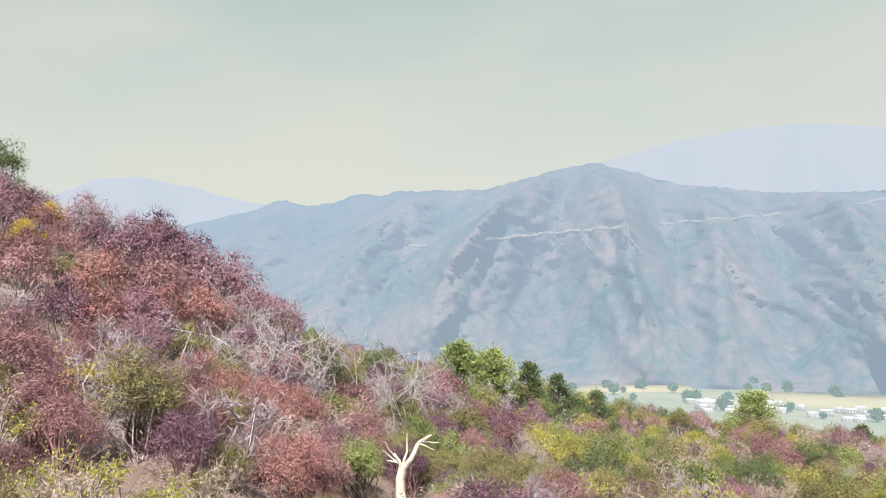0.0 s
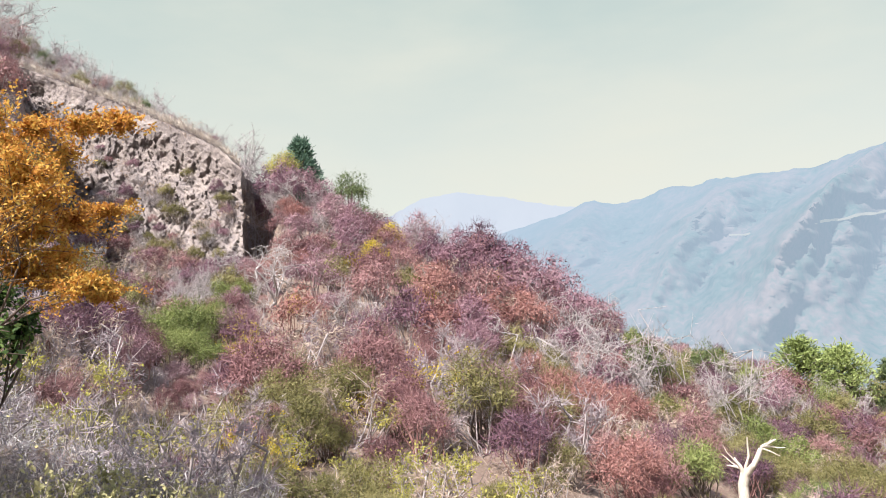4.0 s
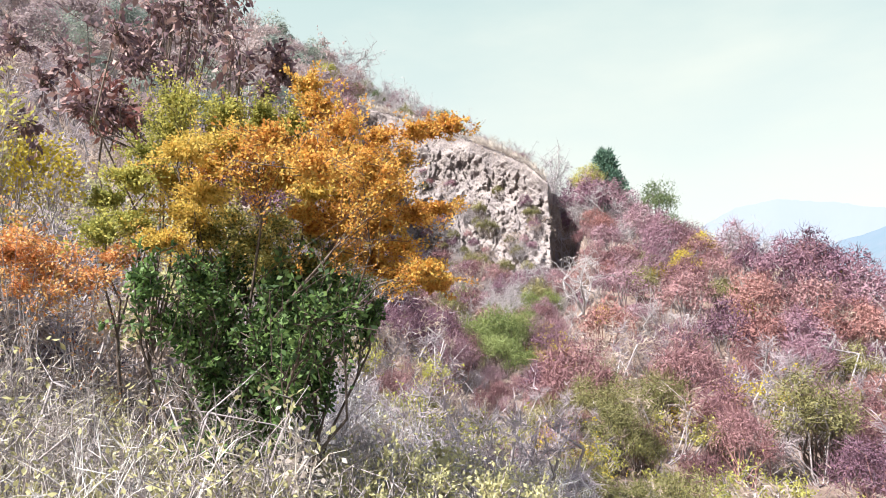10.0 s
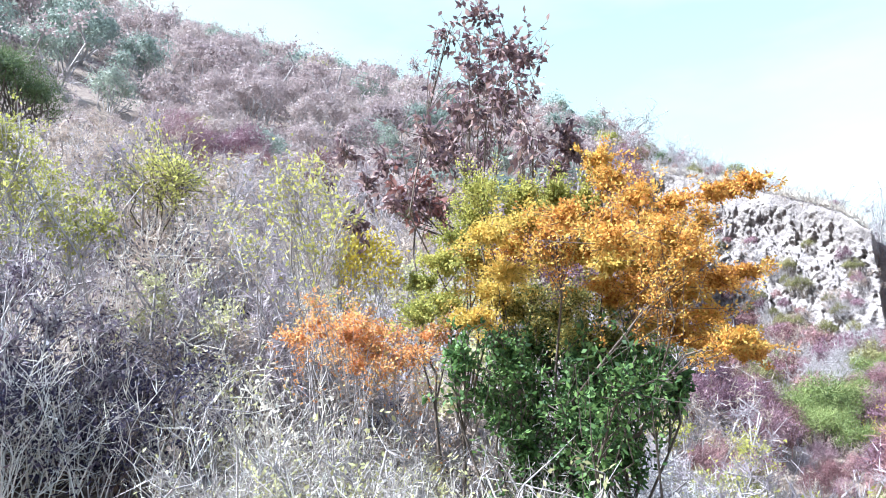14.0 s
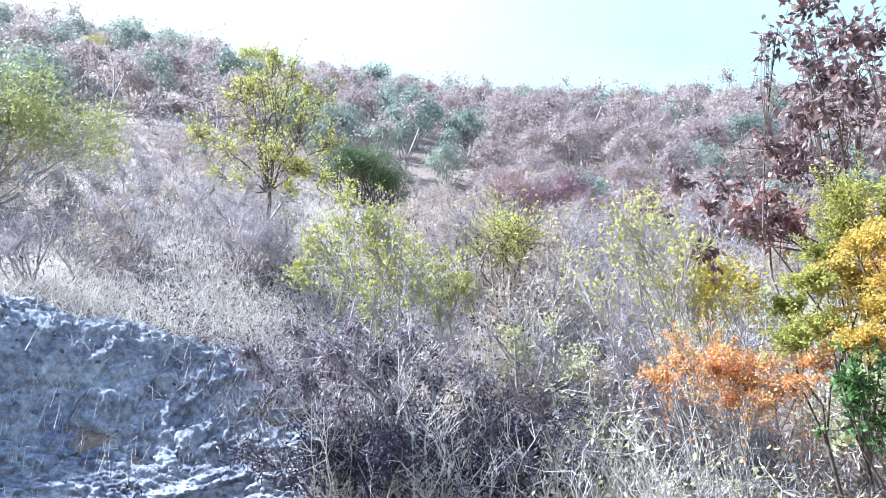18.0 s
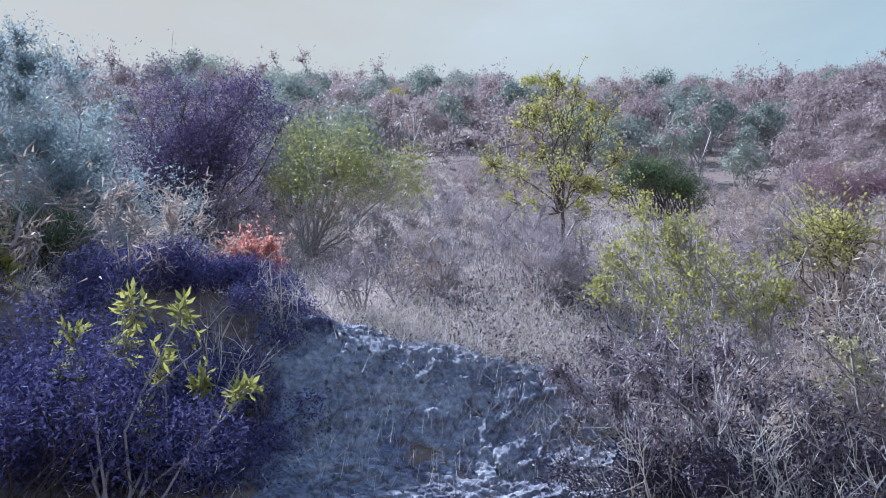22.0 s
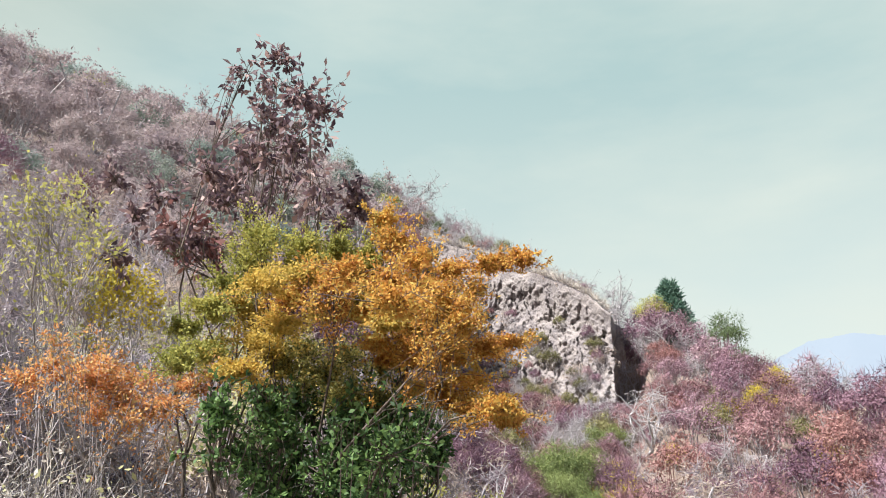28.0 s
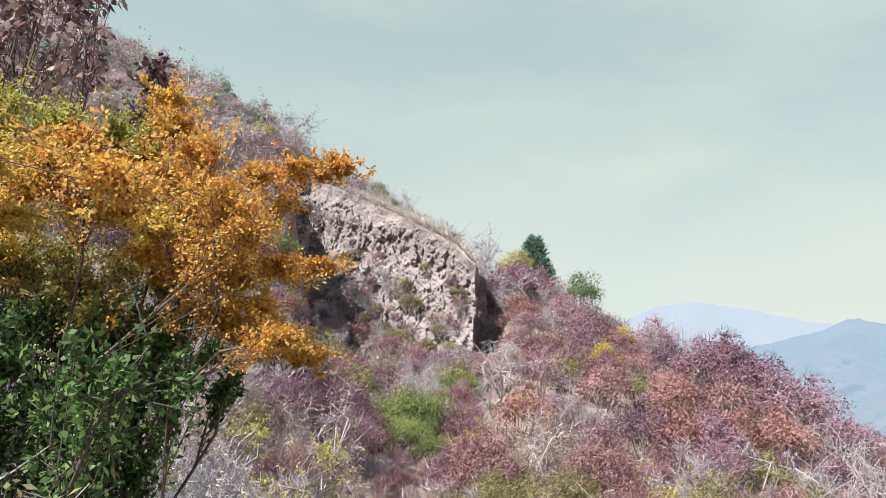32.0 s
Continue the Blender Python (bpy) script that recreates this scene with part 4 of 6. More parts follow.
scatter("withered_stalk_leaves", "dark curled leaves hanging on the dry stalks", 84, 142, 8.8, 26, 30000, M_WITHER, 0.13, 0.022, 25, up=-0.9, loose=0.5, lift=0.8, patch=0.4)
scatter("pale_stalks", "pale upright stalks over the grassy slope", 60, 165, 7.5, 24, 30000, M_BONE, 0.36, 0.007, 26, up=1.6, loose=0.5, lift=0.5, patch=0.35)

# ---- the near plants, each bough by bearing, angle of height, distance and size ----
def boughs(rng, rows, depth=0.0, extra=0, spread=0.35):
    """Boughs (place, size) of one plant; extra ones fill the crown between those named."""
    out = []
    for a, e, r, s in rows:
        out.append((np.array(at(a, r + rng.normal() * depth, el=e)), s))
    for _ in range(extra):
        i, j = rng.integers(len(rows)), rng.integers(len(rows))
        p, q = out[i], out[j]
        if np.linalg.norm(p[0] - q[0]) < 4 * (p[1] + q[1]):
            t = rng.uniform(0.3, 0.7)
            out.append((p[0] * (1 - t) + q[0] * t + rng.normal(size=3) * spread * p[1], 0.8 * p[1]))
    return out


def bough_tree(name, label, category, az, r, rows, wood_mat, leaf_mat, seed, trunk_r, leaf, twigs, per, depth=0.5, extra=0, stems=1, fork=0.4, dz=0.0, part_name="crown", grow=1.0, facing=0, **kw):
    rng = np.random.default_rng(seed)
    base = spot(az, r, dz)
    cl = [(c - np.array(base), s * grow) for c, s in boughs(rng, rows, depth, extra)]
    wood, lv = clump_plant(rng, (0, 0, -0.15), cl, trunk_r, leaf, twigs, per, stems, fork=fork, **kw)
    if facing:
        # a closed crown: leaves over the face of every bough
        pos, nor = [], []
        for c, q in cl:
            d = unit(rng.normal(size=(facing, 3)) + np.array([0, 0, 0.3]))
            pos.append(c + d * q * rng.uniform(0.6, 1.15, (facing, 1)) * np.array([1, 1, 0.8]))
            nor.append(d)
        tri = leaves_facing(rng, np.concatenate(pos), np.concatenate(nor), leaf[0], leaf[1], 0.7)
        lv = joined((lv[0].reshape(-1, 4, 3)[:, :3].reshape(-1, 3), np.arange(len(lv[0]) // 4 * 3).reshape(-1, 3)), tri)
    ob = thing(name, base, label, category)
    part("trunk" if stems == 1 else "branchwork", mesh_of(name + "_wood", *wood, wood_mat), ob)
    part(part_name, mesh_of(name + "_leaves", *lv, leaf_mat), ob)
    return ob, base


def more_leaves(ob, base, name, rows, mat, seed, leaf, twigs, per, depth=0.5, label="", **kw):
    """A second kind of foliage on a tree: boughs that have turned another colour."""
    rng = np.random.default_rng(seed)
    cl = [(c - np.array(base), s * 1.25) for c, s in boughs(rng, rows, depth)]
    mid = sum(c for c, _ in cl) / len(cl)
    wood, lv = clump_plant(rng, mid * 0.6, cl, 0.012, leaf, twigs, per, 1, fork=0.2, limbs=3, twig_r=0.003, lean=2, wob=0.25, **kw)
    bough = part(name, mesh_of(name, *lv, mat), ob, label)
    tagged(part("twigwork", mesh_of("twigwork", *wood, M_BARK), bough), kind="stuff")


orange, o_base = bough_tree(
    "orange_tree", "small tree with layered golden-orange autumn leaves", "tree", 62, 6.3,
    [(50.3, 14.2, 5.99, 0.22), (53.3, 13.9, 6.00, 0.24), (48.5, 5.6, 6.17, 0.19), (61.2, 13.9, 6.01, 0.30), (54.6, 12.6, 6.04, 0.28), (50.9, 11.6, 6.06, 0.22), (58.0, 14.6, 5.96, 0.24), (64.3, 13.0, 6.04, 0.26), (53.2, 8.8, 6.12, 0.20), (52.4, 6.6, 6.16, 0.24), (50.2, 5.4, 6.17, 0.24), (47.2, 4.7, 6.18, 0.15), (56.8, 13.0, 6.04, 0.26), (54.6, 6.8, 6.15, 0.2)],
    M_BARK, M_ORANGE, 301, 0.045, (0.028, 0.016), 40, 46, 0.6, 26, wob=0.3, twig_r=0.003, bare=0.25, flat=0.45, loose=1.3, grow=1.2, limbs=7)
more_leaves(orange, o_base, "lower_bough", [(67.5, 12.2, 6.06, 0.22), (66.0, 9.5, 6.11, 0.24), (67.6, 7.6, 6.14, 0.21), (65.4, 6.2, 6.16, 0.22), (66.4, 14.0, 6.0, 0.22), (63.4, 14.9, 6.0, 0.24), (59.6, 12.7, 6.05, 0.24), (64.9, 11.0, 6.1, 0.22), (61.6, 12.2, 6.1, 0.2), (57.2, 11.6, 6.1, 0.18)], M_GOLDEN, 329, (0.028, 0.016), 60, 56, 0.5, "golden boughs", flat=0.4, loose=1.3, bare=0.25)
more_leaves(orange, o_base, "upper_bough", [(57.4, 19.6, 5.64, 0.14), (56.4, 18.2, 5.69, 0.17), (54.6, 16.4, 5.75, 0.2), (49.0, 16.2, 5.76, 0.15), (46.4, 16.6, 5.75, 0.12), (51.9, 15.8, 5.75, 0.17), (47.7, 16.4, 5.76, 0.13)], M_ORANGE, 302, (0.030, 0.018), 44, 44, 0.2, "orange upper boughs", flat=0.5, loose=1.3)
more_leaves(orange, o_base, "green_bough", [(66.9, 17.4, 6.09, 0.2), (67.6, 15.4, 6.17, 0.2), (63.6, 17.0, 6.09, 0.2), (61.0, 16.8, 6.11, 0.21), (69.7, 8.7, 6.33, 0.2), (71.5, 10.4, 6.29, 0.17), (58.6, 16.2, 6.1, 0.18), (70.0, 11.8, 6.3, 0.2), (71.8, 8.0, 6.3, 0.18), (68.9, 13.6, 6.2, 0.18)], M_GOLD, 303, (0.030, 0.017), 56, 46, 0.35, "boughs still yellow-green", flat=0.7, loose=1.2, bare=0.25)
more_leaves(orange, o_base, "inner_bough", [(62.8, 9.4, 6.35, 0.26), (59.6, 9.0, 6.35, 0.26), (56.6, 8.8, 6.35, 0.24), (63.0, 6.4, 6.35, 0.26), (60.0, 6.0, 6.35, 0.28), (57.2, 5.6, 6.35, 0.26), (61.4, 7.6, 6.3, 0.22), (54.6, 10.6, 6.4, 0.2), (64.6, 8.0, 6.4, 0.2)], M_SHADE, 331, (0.030, 0.017), 56, 44, 0.35, "olive inner boughs, coloured darker for shade", flat=0.6, loose=1.3, bare=0.2)
bough_tree("red_leaf_sapling", "low sapling with red-orange autumn leaves", "tree", 74, 6.3,
           [(79.7, 8.6, 6.23, 0.13), (78.2, 6.7, 6.26, 0.17), (75.8, 5.6, 6.27, 0.19), (73.7, 6.3, 6.26, 0.19), (71.9, 4.8, 6.28, 0.16), (74.7, 3.8, 6.29, 0.14), (81.1, 5.8, 6.27, 0.13), (69.9, 7.2, 6.25, 0.14), (77.5, 5.0, 6.28, 0.16), (73.4, 4.4, 6.28, 0.13), (80.1, 6.9, 6.25, 0.11), (71.0, 6.1, 6.26, 0.13), (76.3, 7.1, 6.25, 0.11)], M_TWIG, M_RED, 304, 0.008, (0.032, 0.018), 22, 20, 0.5, 16, stems=6, flat=0.6, loose=1.2, bare=0.2, grow=1.7, twig_r=0.003, limbs=8)
bough_tree("yellow_sapling", "slim sapling with yellow leaves among bare stems", "tree", 76, 7.2,
           [(75.5, 13.4, 7.00, 0.25), (76.8, 11.7, 7.05, 0.20), (74.2, 11.7, 7.05, 0.19), (77.7, 12.9, 7.02, 0.17)], M_TWIG, M_YELLOW, 305, 0.012, (0.045, 0.026), 22, 12, 0.4, 4, grow=1.5, bare=0.3, twig_r=0.004)
bough_tree("green_understorey_bush", "dark green broad-leaved bush under the orange tree", "bush", 60.5, 5.9,
           [(68.8, 4.3, 5.88, 0.23), (64.1, 2.6, 5.89, 0.32), (60.3, 1.7, 5.90, 0.36), (56.9, 2.1, 5.90, 0.32), (62.9, -0.8, 5.90, 0.34), (58.7, -1.7, 5.90, 0.32), (67.1, 1.8, 5.90, 0.20), (61.7, -4.1, 5.88, 0.32), (64.9, 4.3, 5.88, 0.23), (55.9, 4.2, 5.88, 0.23), (57.8, -0.0, 5.90, 0.32), (63.8, -3.3, 5.89, 0.27), (54.8, 2.5, 5.89, 0.23), (53.8, 4.5, 5.88, 0.18), (56.2, -2.5, 5.89, 0.23), (62.0, 5.2, 5.95, 0.28), (59.0, 5.0, 5.95, 0.28), (66.4, 5.8, 5.95, 0.24), (57.0, 5.4, 5.95, 0.24), (52.6, 2.6, 5.95, 0.22), (60.0, -6.5, 5.85, 0.3), (64.0, -6.8, 5.85, 0.28)], M_BARK, M_DEEP, 306, 0.014, (0.055, 0.03), 24, 24, 0.5, 12, stems=6, droop=0.4, loose=1.2)
bough_tree("big_leaf_tree", "tall sapling with large drooping purple-brown leaves", "tree", 68.5, 7.4,
           [(69.7, 29.1, 6.38, 0.22), (66.9, 28.7, 6.40, 0.27), (64.0, 28.2, 6.43, 0.22), (67.8, 26.5, 6.53, 0.28), (64.5, 25.8, 6.57, 0.25), (66.4, 24.2, 6.66, 0.29), (68.8, 22.9, 6.72, 0.28), (65.5, 22.1, 6.76, 0.29), (62.8, 21.6, 6.79, 0.25), (60.0, 21.5, 6.79, 0.19), (71.6, 21.7, 6.78, 0.25), (69.7, 19.6, 6.88, 0.28), (67.0, 20.0, 6.86, 0.27), (74.3, 19.5, 6.88, 0.22), (70.6, 16.1, 7.01, 0.22), (73.3, 16.5, 7.00, 0.22), (66.6, 30.4, 6.30, 0.21), (77.9, 20.2, 6.85, 0.19), (79.6, 18.0, 6.94, 0.17), (76.1, 17.7, 6.95, 0.22), (76.9, 15.1, 7.05, 0.19), (61.0, 19.0, 6.90, 0.22), (59.6, 20.2, 6.85, 0.18)],
           M_BARK, M_BROWN, 307, 0.022, (0.088, 0.042), 17, 8, 0.45, 10, limbs=9, fork=0.3, droop=0.9, bare=0.3, twig_r=0.004, grow=1.15, wob=0.15)
bough_tree("pink_leaf_sapling", "sapling with pale pinkish-red withered leaves", "tree", 70, 7.6,
           [(72.0, 17.8, 7.23, 0.21), (71.3, 16.1, 7.30, 0.20), (73.8, 17.4, 7.25, 0.17)], M_BARK, M_RUST, 308, 0.025, (0.10, 0.045), 12, 11, 0.25, 0, droop=0.6)
bough_tree("slender_stemmed_tree", "slender tree with bare dark stems and few pale green leaves", "tree", 78, 8.0,
           [(83.1, 18.2, 7.60, 0.31), (80.6, 19.2, 7.55, 0.24), (79.6, 17.1, 7.64, 0.28), (82.1, 15.3, 7.72, 0.28), (77.8, 15.5, 7.71, 0.24), (81.2, 12.8, 7.80, 0.31), (84.5, 12.6, 7.81, 0.28), (83.8, 15.6, 7.70, 0.28), (86.7, 15.0, 7.73, 0.24), (78.6, 12.0, 7.82, 0.24)], M_TWIG, M_LIME, 309, 0.010, (0.055, 0.028), 26, 4, 0.6, 5, stems=6, wob=0.3, bare=0.3, twig_r=0.004, grow=1.3)
bough_tree("yellow_green_shrub", "spreading yellow-green shrub above the dry bank", "bush", 101, 8.9,
           [(104.8, 14.0, 8.74, 0.41), (102.1, 15.7, 8.67, 0.41), (99.3, 16.4, 8.63, 0.34), (102.6, 12.4, 8.80, 0.43), (105.2, 17.8, 8.55, 0.34), (99.1, 13.4, 8.75, 0.36), (101.4, 18.4, 8.5, 0.30), (96.8, 15.0, 8.68, 0.30), (108.0, 14.9, 8.72, 0.28), (97.4, 12.6, 8.7, 0.3), (95.6, 13.6, 8.7, 0.26), (107.2, 17.4, 8.6, 0.28), (104.6, 20.4, 8.45, 0.24)], M_TWIG, M_LIME, 310, 0.016, (0.052, 0.028), 24, 17, 1.0, 4, stems=7, wob=0.4, twig_r=0.006, bare=0.3, grow=1.3)
bough_tree("yellow_green_shrub", "small yellow-green tree on a thin trunk", "tree", 92, 11.5,
           [(92.4, 17.3, 10.95, 0.44), (91.1, 18.2, 10.89, 0.35), (90.0, 16.6, 10.98, 0.40), (93.4, 16.1, 11.02, 0.32), (91.3, 15.9, 11.03, 0.35)], M_BARK, M_LIME, 311, 0.03, (0.06, 0.034), 22, 9, 0.6, 6, limbs=4, grow=1.9, twig_r=0.005, bare=0.3)
bough_tree("yellow_tree", "slim tree with sparse yellow leaves on the grassy slope", "tree", 110.6, 14.6,
           [(110.7, 30.6, 13.36, 0.24), (109.2, 29.6, 13.49, 0.43), (111.6, 28.7, 13.61, 0.55), (113.6, 27.4, 13.79, 0.55), (110.2, 27.1, 13.82, 0.62), (112.5, 24.9, 14.09, 0.59), (108.3, 25.8, 13.97, 0.55), (106.8, 27.5, 13.76, 0.47), (113.9, 23.6, 14.24, 0.55), (110.6, 23.5, 14.24, 0.50), (108.5, 22.6, 14.33, 0.38), (105.9, 24.5, 14.11, 0.47), (114.8, 21.6, 14.45, 0.36), (112.5, 21.1, 14.50, 0.43), (109.2, 20.7, 14.53, 0.40), (116.3, 24.4, 14.16, 0.43), (106.4, 21.9, 14.39, 0.40)], M_BARK, M_LIME, 312, 0.05, (0.065, 0.036), 32, 11, 0.9, 4, limbs=14, fork=0.5, wob=0.3, grow=1.2, twig_r=0.006, bare=0.25)
bough_tree("round_green_tree", "rounded tree with yellow-green leaves and grey stems", "tree", 131, 17.8,
           [(132.6, 25.5, 16.87, 0.78), (130.7, 26.2, 16.76, 0.85), (128.1, 26.2, 16.76, 0.71), (133.1, 23.0, 17.21, 0.71), (130.7, 23.4, 17.15, 0.85), (128.2, 23.3, 17.15, 0.78), (125.7, 24.4, 17.00, 0.71), (123.9, 23.4, 17.13, 0.71), (125.9, 21.9, 17.32, 0.71), (132.1, 21.2, 17.43, 0.65), (129.2, 20.7, 17.48, 0.71), (122.9, 21.8, 17.33, 0.65)], M_TWIG, M_ROUND, 313, 0.03, (0.085, 0.042), 14, 14, 0.9, 14, stems=6, grow=0.95, twig_r=0.006, facing=300)
bough_tree("purple_tree", "dense tree, its backlit shade put into dark violet leaf colour", "tree", 139.5, 22,
           [(141.4, 27.3, 20.10, 1.20), (138.6, 26.2, 20.27, 1.20), (142.0, 23.4, 20.75, 1.20), (138.4, 22.8, 20.83, 1.20), (143.6, 25.4, 20.44, 1.03), (135.7, 25.1, 20.46, 0.86), (139.6, 20.2, 21.22, 1.03), (136.8, 28.0, 19.94, 0.86), (142.3, 20.4, 21.20, 0.86), (144.2, 22.4, 20.92, 0.86), (141.6, 17.9, 21.52, 0.95), (138.1, 17.7, 21.54, 0.95), (135.5, 19.9, 21.24, 0.86), (144.8, 19.4, 21.35, 0.77), (134.7, 22.6, 20.86, 0.69)], M_BARK, M_VIOLET, 314, 0.05, (0.11, 0.05), 14, 12, 1.2, 22, stems=5, grow=1.15, twig_r=0.01, facing=700)
bough_tree("bare_grey_tree", "bare many-stemmed grey tree with fine twigs", "tree", 148, 15,
           [(152.8, 24.9, 14.19, 1.01), (149.7, 26.2, 14.03, 0.77), (154.0, 21.9, 14.52, 0.89), (150.0, 22.5, 14.45, 1.01), (147.3, 24.5, 14.22, 0.77), (151.2, 18.7, 14.82, 0.95), (147.1, 19.1, 14.77, 0.89), (156.4, 24.6, 14.23, 0.65), (153.7, 27.9, 13.82, 0.47), (157.0, 21.4, 14.58, 0.71), (144.0, 17.3, 14.92, 0.71), (148.0, 15.7, 15.05, 0.71)], M_BONEWOOD, M_TEAL, 315, 0.03, (0.075, 0.026), 40, 34, 1.2, 26, stems=9, wob=0.35, loose=1.0, up=0.3, bare=0.0, twig_r=0.006, grow=1.25, limbs=10, lean=2)
for az, r, seed, n in ((146.5, 11.5, 351, 12), (150.5, 12.5, 352, 14), (155.5, 12.0, 353, 14), (160.5, 12.5, 354, 12), (142.5, 13.0, 355, 10), (163.5, 11.0, 356, 10)):
    rows = [(az + rnd.normal() * 2.4, 8 + 12 * rnd.uniform(), r + rnd.normal() * 0.5, 0.55) for _ in range(n)]
    bough_tree("bare_twig_thicket", "hazy thicket of pale lavender-grey bare twigs", "bush", az, r, rows, M_BONEWOOD, M_TEAL if seed % 2 else M_GREY, seed, 0.010, (0.10, 0.012), 26, 16, 0.6, 6, stems=8, wob=0.45, loose=1.2, up=0.3, bare=0.0, twig_r=0.005, grow=1.2, lean=2, sides=3, steps=3)
bough_tree("yellow_leaf_sapling", "sapling with bright yellow-green leaf tufts and a dark stem", "tree", 157, 9.6,
           [(157.7, 18.9, 9.62, 0.28), (158.3, 16.5, 9.76, 0.35), (159.0, 14.5, 9.85, 0.35), (156.8, 15.9, 9.78, 0.31), (160.2, 16.9, 9.74, 0.31), (154.1, 14.3, 9.85, 0.28), (155.3, 12.6, 9.92, 0.28), (158.1, 13.1, 9.91, 0.31), (152.1, 13.3, 9.88, 0.23), (153.9, 15.9, 9.77, 0.20)], M_BARK, M_LIME, 316, 0.035, (0.08, 0.045), 20, 14, 0.45, 4, fork=0.55)
bough_tree("leafy_sapling", "young sapling with long glossy yellow-green leaves", "tree", 144, 6.6,
           [(144.1, 11.6, 6.88, 0.14), (140.8, 11.3, 6.88, 0.19), (147.5, 8.8, 6.96, 0.21), (144.3, 8.7, 6.95, 0.16), (141.8, 7.4, 6.96, 0.21), (145.1, 4.5, 7.01, 0.21), (138.9, 6.2, 6.97, 0.21), (147.6, 6.4, 7.00, 0.16), (142.0, 3.8, 7.01, 0.26), (135.5, 6.4, 6.95, 0.14)], M_TWIG, M_LIME, 317, 0.02, (0.13, 0.04), 9, 8, 0.25, 0, stems=4, up=0.8, loose=0.7, twig_r=0.006)
bough_tree("red_bush", "small coral-red bush on the dry slope", "bush", 134.2, 11.4,
           [(136.0, 17.3, 10.98, 0.30), (134.4, 16.9, 10.99, 0.30), (136.6, 16.2, 11.04, 0.26), (135.1, 16.2, 11.04, 0.30), (133.7, 16.0, 11.04, 0.21)], M_RTWIG, M_CORAL, 318, 0.010, (0.05, 0.026), 26, 26, 0.2, 6, stems=5, twig_r=0.005, grow=1.2)
bough_tree("drooping_dry_bush", "arching bush hung with withered mauve-brown leaves", "bush", 101, 7.2,
           [(110.5, 7.1, 7.28, 0.33), (106.5, 8.4, 7.24, 0.39), (102.2, 7.4, 7.24, 0.45), (98.0, 6.5, 7.24, 0.39), (105.3, 4.1, 7.30, 0.39), (100.3, 3.2, 7.29, 0.33), (95.1, 6.4, 7.23, 0.33), (108.7, 10.1, 7.21, 0.28), (104.3, 10.3, 7.19, 0.28), (100.0, 9.7, 7.19, 0.28), (93.8, 3.1, 7.27, 0.28), (112.2, 8.4, 7.26, 0.22)], M_TWIG, M_WITHER, 319, 0.012, (0.075, 0.017), 30, 14, 0.5, 6, stems=12, droop=1.4, wob=0.3, twig_r=0.007)
# Dark leaf colours stand for deep shade; before bearing 110, for shadow pockets.
for az, r, n, seed, s, hi in ((150, 6.8, 9, 320, 1.0, 7), (157, 6.4, 9, 321, 1.1, 7), (163, 7.0, 8, 322, 1.2, 9), (139.5, 6.6, 7, 323, 0.8, 4), (146, 8.4, 10, 324, 1.1, 9), (139, 8.8, 10, 325, 1.1, 12),
                              (153, 8.6, 9, 327, 1.1, 9), (160, 8.6, 9, 329, 1.2, 10), (143, 7.4, 8, 330, 0.9, 6), (136, 7.6, 7, 331, 0.7, 4), (147, 7.2, 8, 342, 1.0, 5), (99, 6.9, 9, 333, 0.8, 3), (104, 6.9, 8, 334, 0.8, 2), (93, 6.9, 9, 335, 0.9, 5), (96.5, 7.2, 9, 339, 0.9, 6), (134, 10.2, 8, 337, 0.9, 9),
                              (140, 10.2, 9, 338, 1.0, 14), (137, 9.8, 9, 341, 0.9, 13.5), (143, 9.8, 9, 343, 1.0, 12)):
    rows = [(az + rnd.normal() * 3.2, -2 + (hi + 2) * rnd.uniform(), r + rnd.normal() * 0.3, 0.34 * s) for _ in range(n)]
    bough_tree("shaded_bush", "dense bush on the bank, deep shade put into its leaf colour", "bush", az, r, rows, M_BARK, M_DUSK if az < 110 else M_PURPLE, seed, 0.010, (0.06, 0.012) if az < 110 else (0.055, 0.02), 22, 14, 0.4, 4, stems=6, sides=3, lean=2, droop=0.8 if az < 110 else 0.2, twig_r=0.004, grow=1.3, bare=0.2, facing=0 if az < 110 else 420)


# The bank's dark shade lies in the leaf colour of these bushes.
for az, r, seed in ((135.5, 8.2, 362), (138.5, 8.1, 363), (141.5, 8.0, 364), (144.5, 8.2, 365), (133.5, 9.3, 366), (136.5, 9.4, 367), (139.5, 9.4, 368), (142.5, 9.3, 369), (145.5, 9.2, 370), (95.5, 7.4, 371), (99.0, 7.6, 372), (102.5, 7.6, 373), (105.5, 7.5, 374), (149.0, 8.0, 375), (153.0, 8.2, 376)):
    rows = []
    for _ in range(9):
        a, q = az + rnd.normal() * 1.5, r + rnd.normal() * 0.3
        rows.append((a, math.degrees(math.atan2(float(land(a, q)) + rnd.uniform(0.05, 0.45 if q > 8.8 else 0.7), q)), q, 0.22))
    bough_tree("bank_bush", "bush hanging on the bank, leaves coloured blue-violet for shade", "bush", az, r, rows, M_BARK, M_PURPLE if az > 110 else M_DUSK, seed, 0.010, (0.055, 0.018), 16, 12, 0.2, 3, stems=5, sides=3, lean=3, droop=0.6, twig_r=0.003, grow=1.3, bare=0.2, facing=320)


